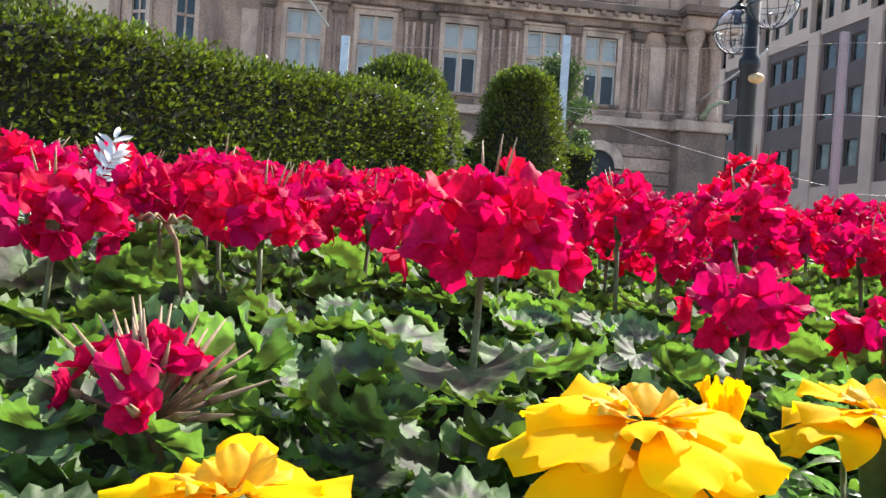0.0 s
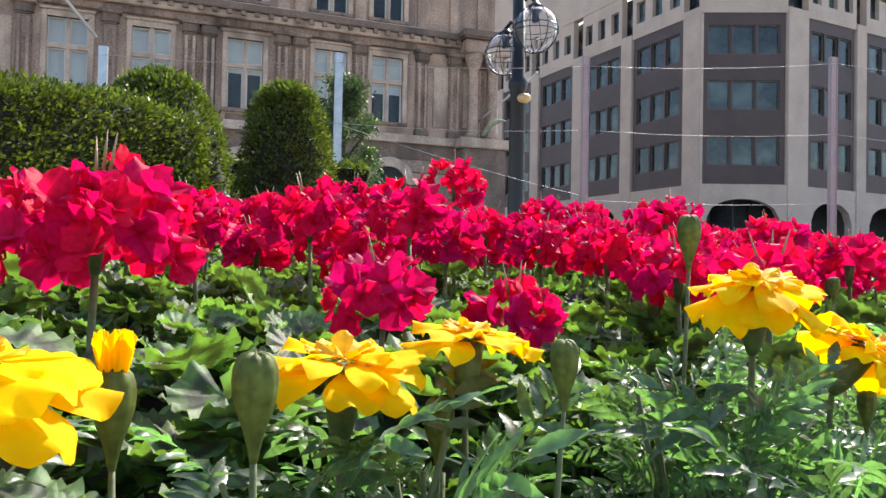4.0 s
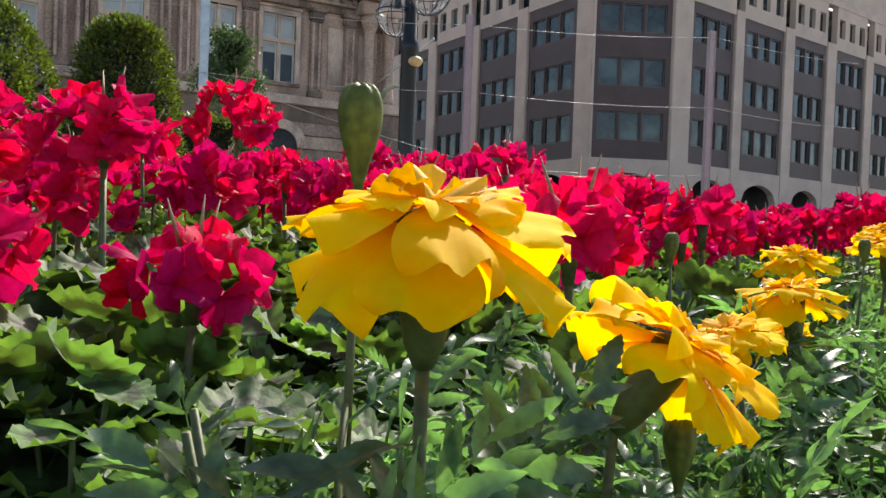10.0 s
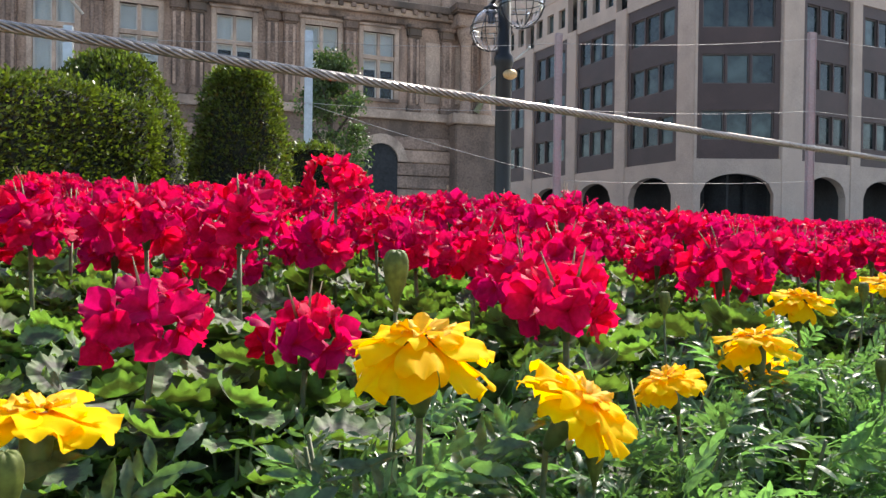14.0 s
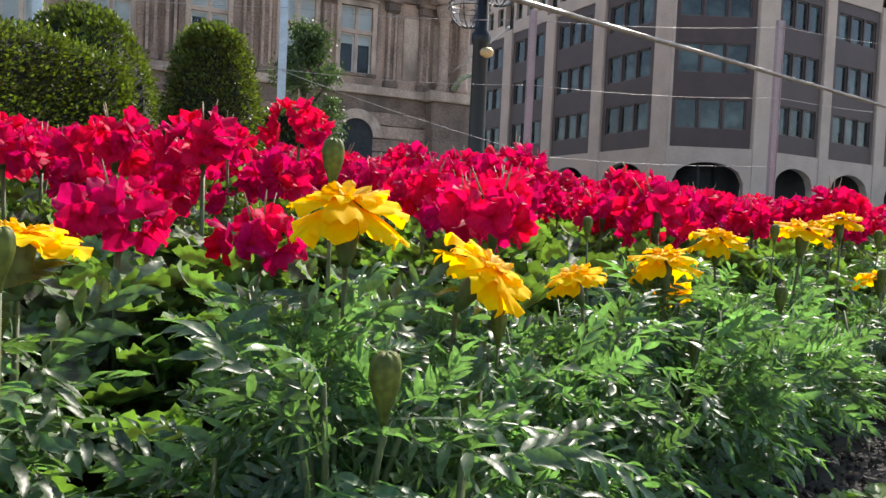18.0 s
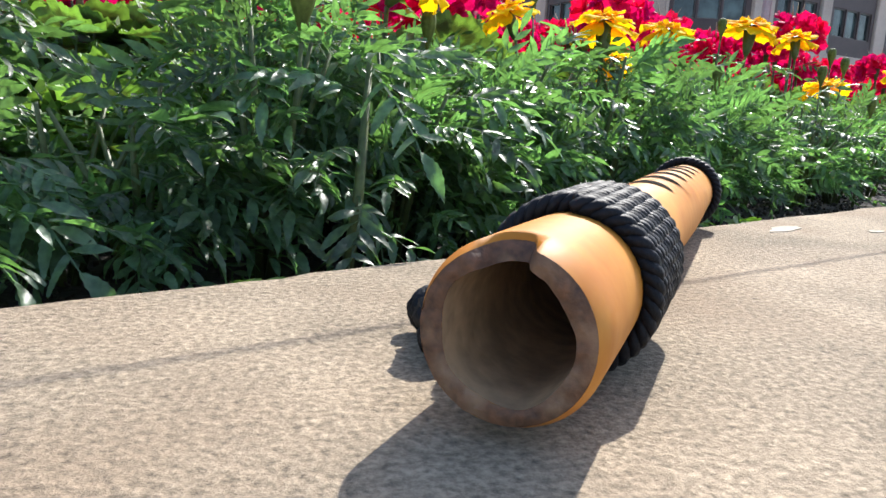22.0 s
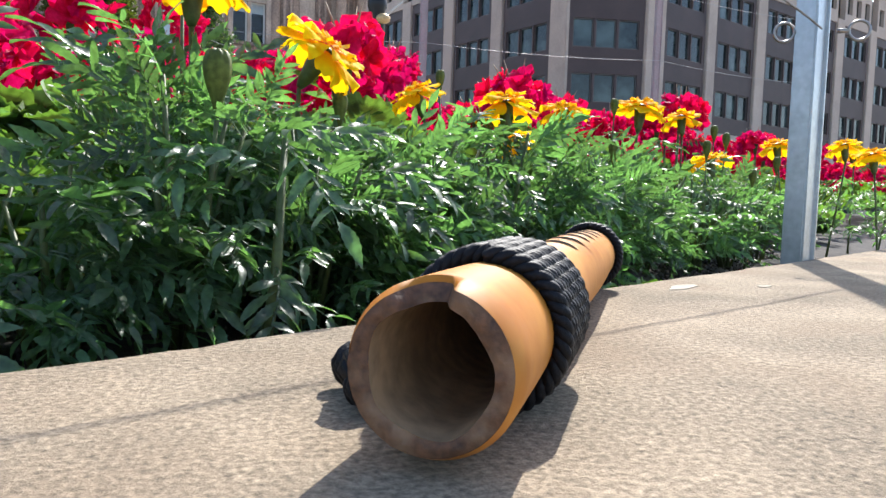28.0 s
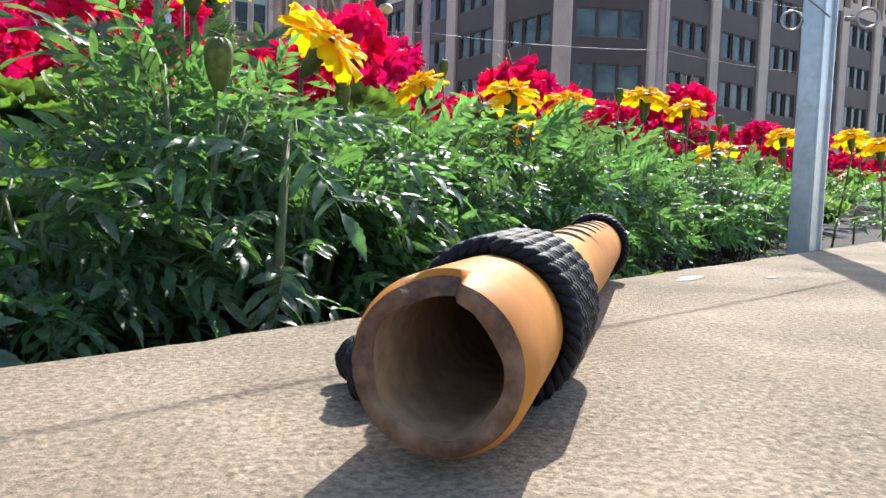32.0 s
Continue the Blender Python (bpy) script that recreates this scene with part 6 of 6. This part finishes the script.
# eye bolts of the near post, one each side, where the rope is made fast
for sgn in (-1, 1):
    bm = bmesh.new()
    c = Vector((0.967, 0.396, 0.228)) + Vector((0.76, -0.65, 0)) * 0.034 * sgn
    u, v = Vector((0.76, -0.65, 0)), Vector((0, 0, 1))
    tube(bm, [c + 0.0095 * (u * math.cos(w) + v * math.sin(w)) for w in [2 * math.pi * i / 20 for i in range(21)]], 0.0016, 7, cap=False)
    tube(bm, [c - u * sgn * 0.0095, c - u * sgn * 0.020], 0.0025, 8)
    ring = part("eye_bolt", bm, M["wire"], None, "bright steel eye bolt")
    ring.parent = near
    ring.matrix_parent_inverse = near.matrix_world.inverted() if near.matrix_world != Matrix() else (Matrix.Translation(POST) @ Matrix.Rotation(YAW, 4, "Z")).inverted()

# ---- spent geranium head: a few torn petals among seed spikes ----
spent = thing("spent_geranium", "fading geranium head with torn petals and long seed spikes", "flower", Matrix.Translation((-0.095, 0.335, soil(-0.095, 0.335))))
SR = random.Random(9)
H0 = 0.132 - soil(-0.095, 0.335)
part("stem", tube(bmesh.new(), [(0.03, 0.03, 0), (0.01, 0.01, H0 * 0.5), (0, 0, H0 - 0.035)], [0.004, 0.003, 0.0025], 7), M["stem_red"], spent)
for i in range(34):
    a, t = SR.uniform(0, 6.28), SR.uniform(0.1, 1.35)
    d = Vector((math.sin(t) * math.cos(a), math.sin(t) * math.sin(a), math.cos(t)))
    b0 = Vector((0, 0, H0 - 0.035))
    tip = b0 + d * SR.uniform(0.024, 0.034)
    ped = part("pedicel", tube(bmesh.new(), [b0, b0.lerp(tip, 0.5), tip], [0.0011, 0.001, 0.0016], 5), M["stem_red"], spent)
    part("seed_spike", tube(bmesh.new(), [tip, tip + d * 0.006, tip + d * SR.uniform(0.016, 0.03)], [0.0024, 0.0016, 0.0004], 6), M["sepal"], ped)
    if i % 3 == 0:
        q = d.to_track_quat("Z", "Y").to_matrix().to_4x4()
        placed("floret", SR.choice(FLORET_MESH), Matrix.Translation(tip + d * 0.004) @ q @ turn(SR.uniform(0, 360), SR.uniform(-30, 30), 0, SR.uniform(0.55, 0.85)), spent)

# dry, bent stalk with a dead head
dry = thing("dead_flower_stalk", "dry brown bent geranium stalk without petals", "plant", Matrix.Translation((-0.19, 0.60, soil(-0.19, 0.6))))
part("stalk", tube(bmesh.new(), [(0.012, 0, 0.02), (0.008, 0, 0.10), (-0.004, 0, 0.165), (-0.012, 0, 0.178)], [0.0024, 0.0022, 0.002, 0.003], 7), M["dry"], dry)
for i in range(7):
    a = i * 0.9
    part("dry_bud", tube(bmesh.new(), [(-0.012, 0, 0.178), (-0.012 + 0.014 * math.cos(a), 0.014 * math.sin(a), 0.186), (-0.012 + 0.022 * math.cos(a), 0.022 * math.sin(a), 0.180)], [0.001, 0.0012, 0.0024], 5), M["dry"], dry)


# ---- silver-leaved ragwort among the far geraniums ----
def silver_plant(at, seed):
    R = random.Random(seed)
    ob = thing("silver_ragwort", "silver-white felted ragwort with lobed leaves", "plant", Matrix.Translation((at[0], at[1], soil(at[0], at[1]))), group="silver plants")
    part("stem", tube(bmesh.new(), [(0, 0, 0), (0.004, 0, 0.10)], 0.003, 6), M["silver"], ob)
    for i in range(16):
        s = frond(i % 7, 0.075)
        me = SILVER[i % 5]
        f = R.uniform(0.3, 1)
        placed("leaf", me, Matrix.Translation((0, 0, (at[2] - soil(at[0], at[1])) * f * 0.7)) @ turn(i * 137.5, R.uniform(15, 70), R.uniform(-30, 30), R.uniform(0.7, 1.15)), ob)
    return ob


SILVER = [from_arrays("leaf", *(lambda s: (s[0], s[1], M["silver"], s[2]))(frond(k, 0.075))) for k in range(5)]
for i, p in enumerate(((-0.37, 0.80, 0.315), (-0.46, 0.84, 0.300), (0.62, 1.75, 0.30))):
    silver_plant(p, 20 + i)


# ---- small weeds, crumbs and chips at the foot of the bed ----
def oval(l=1.0, w=0.6):
    return sheet(lambda u, v: (u * w / 2 * math.sin(math.pi * (0.05 + 0.9 * v)) ** 0.7, l * v, 0.15 * abs(u) * w - 0.2 * l * v * v), 4, 5)


OVAL = [from_arrays("leaf", *(lambda s: (s[0], s[1], M["weed"], s[2]))(oval(1, 0.55 + 0.1 * k))) for k in range(3)]


def weed(x, y, size, n, seed, h=0.03):
    R = random.Random(seed)
    ob = thing("weed", "small bright green weed seedling in the soil", "plant", Matrix.Translation((x, y, soil(x, y))), group="weeds")
    part("stem", tube(bmesh.new(), [(0, 0, -0.003), (0.002, 0, h * 0.6), (0, 0.002, h)], 0.0009, 5), M["weed"], ob)
    for i in range(n):
        f = R.uniform(0.25, 1)
        placed("leaf", R.choice(OVAL), Matrix.Translation((0, 0, h * f)) @ turn(i * 137.5, R.uniform(-15, 45), R.uniform(-20, 20), size * R.uniform(0.7, 1.2)), ob)


for i, (x, y, sz, n, h) in enumerate([(0.345, 0.122, 0.013, 14, 0.026), (0.335, 0.118, 0.010, 8, 0.012), (0.545, 0.262, 0.012, 16, 0.03), (0.56, 0.272, 0.012, 12, 0.02), (0.70, 0.318, 0.018, 12, 0.028), (0.725, 0.335, 0.018, 10, 0.022), (0.765, 0.35, 0.016, 10, 0.02), (0.525, 0.25, 0.009, 10, 0.018),
                                    (0.27, 0.42, 0.026, 16, 0.09), (0.30, 0.35, 0.024, 14, 0.06), (0.25, 0.34, 0.022, 14, 0.05), (0.14, 0.36, 0.024, 14, 0.07), (0.21, 0.42, 0.025, 14, 0.08), (0.48, 0.62, 0.03, 12, 0.13)]):
    weed(x, y, sz, n, 60 + i, h)

CR = random.Random(5)
crumb = (( (1, 0, 0), (-0.6, 0.8, 0), (-0.6, -0.8, 0), (0, 0, 0.8), (0, 0, -0.6)), ((0, 1, 3), (1, 2, 3), (2, 0, 3), (1, 0, 4), (2, 1, 4), (0, 2, 4)), ((0, 0),) * 5)
spots = []
for _ in range(5200):
    p = along(CR.uniform(-0.25, 1.3), CR.uniform(0.004, 0.26) ** 1.0)
    spots.append([list(r) for r in Matrix.Translation((p.x, p.y, soil(p.x, p.y) + 0.002)) @ turn(CR.uniform(0, 360), CR.uniform(0, 90), CR.uniform(0, 90), CR.choice((0.0012, 0.0018, 0.0026, 0.004)))])
lumps = part("soil_crumbs", scatter("soil_crumbs", crumb, spots, M["soil_bit"]), None)
tagged(lumps, "loose dark crumbs of soil", "soil", kind="stuff")
for i in range(26):
    p = along(CR.uniform(-0.05, 0.75), CR.uniform(0.008, 0.14))
    bm = bmesh.new()
    n = 7
    r = CR.uniform(0.003, 0.0065)
    lo = [bm.verts.new((r * math.cos(6.283 * k / n) * CR.uniform(0.8, 1.5), r * 0.6 * math.sin(6.283 * k / n) * CR.uniform(0.8, 1.2), 0)) for k in range(n)]
    hi = [bm.verts.new(v.co * 0.85 + Vector((0, 0, 0.0016 + 0.001 * math.sin(v.co.x * 900)))) for v in lo]
    bm.faces.new(hi)
    for k in range(n):
        bm.faces.new((lo[k], lo[(k + 1) % n], hi[(k + 1) % n], hi[k]))
    ob = part("bark_chip", bm, M["bark"] if i % 3 else M["chip"], None, smooth=False)
    ob.matrix_world = Matrix.Translation((p.x, p.y, soil(p.x, p.y) + 0.003)) @ turn(CR.uniform(0, 360), CR.uniform(-15, 15), CR.uniform(-15, 15))
    tagged(ob, "small dry bark chip on the soil", "bark chip", group="bark chips")
# pale spalls on the coping
for x, y, a, b, rot in ((0.640, 0.205, 0.022, 0.0055, 30), (0.415, -0.0585, 0.0026, 0.0016, 10), (0.70, 0.20, 0.008, 0.003, 20)):
    bm = bmesh.new()
    n = 14
    vs = [bm.verts.new((a * math.cos(6.283 * k / n) * CR.uniform(0.75, 1.15), b * math.sin(6.283 * k / n) * CR.uniform(0.7, 1.2), 0.0004)) for k in range(n)]
    lo = [bm.verts.new((v.co.x * 1.06, v.co.y * 1.06, -0.001)) for v in vs]
    bm.faces.new(vs)
    for k in range(n):
        bm.faces.new((lo[k], lo[(k + 1) % n], vs[(k + 1) % n], vs[k]))
    ob = part("paint_fleck", bm, M["chip"], None, smooth=False)
    ob.matrix_world = Matrix.Translation((x, y, 0.0001)) @ Matrix.Rotation(radians(rot), 4, "Z")
    tagged(ob, "pale dried fleck on the stone coping", "fleck", group="flecks")
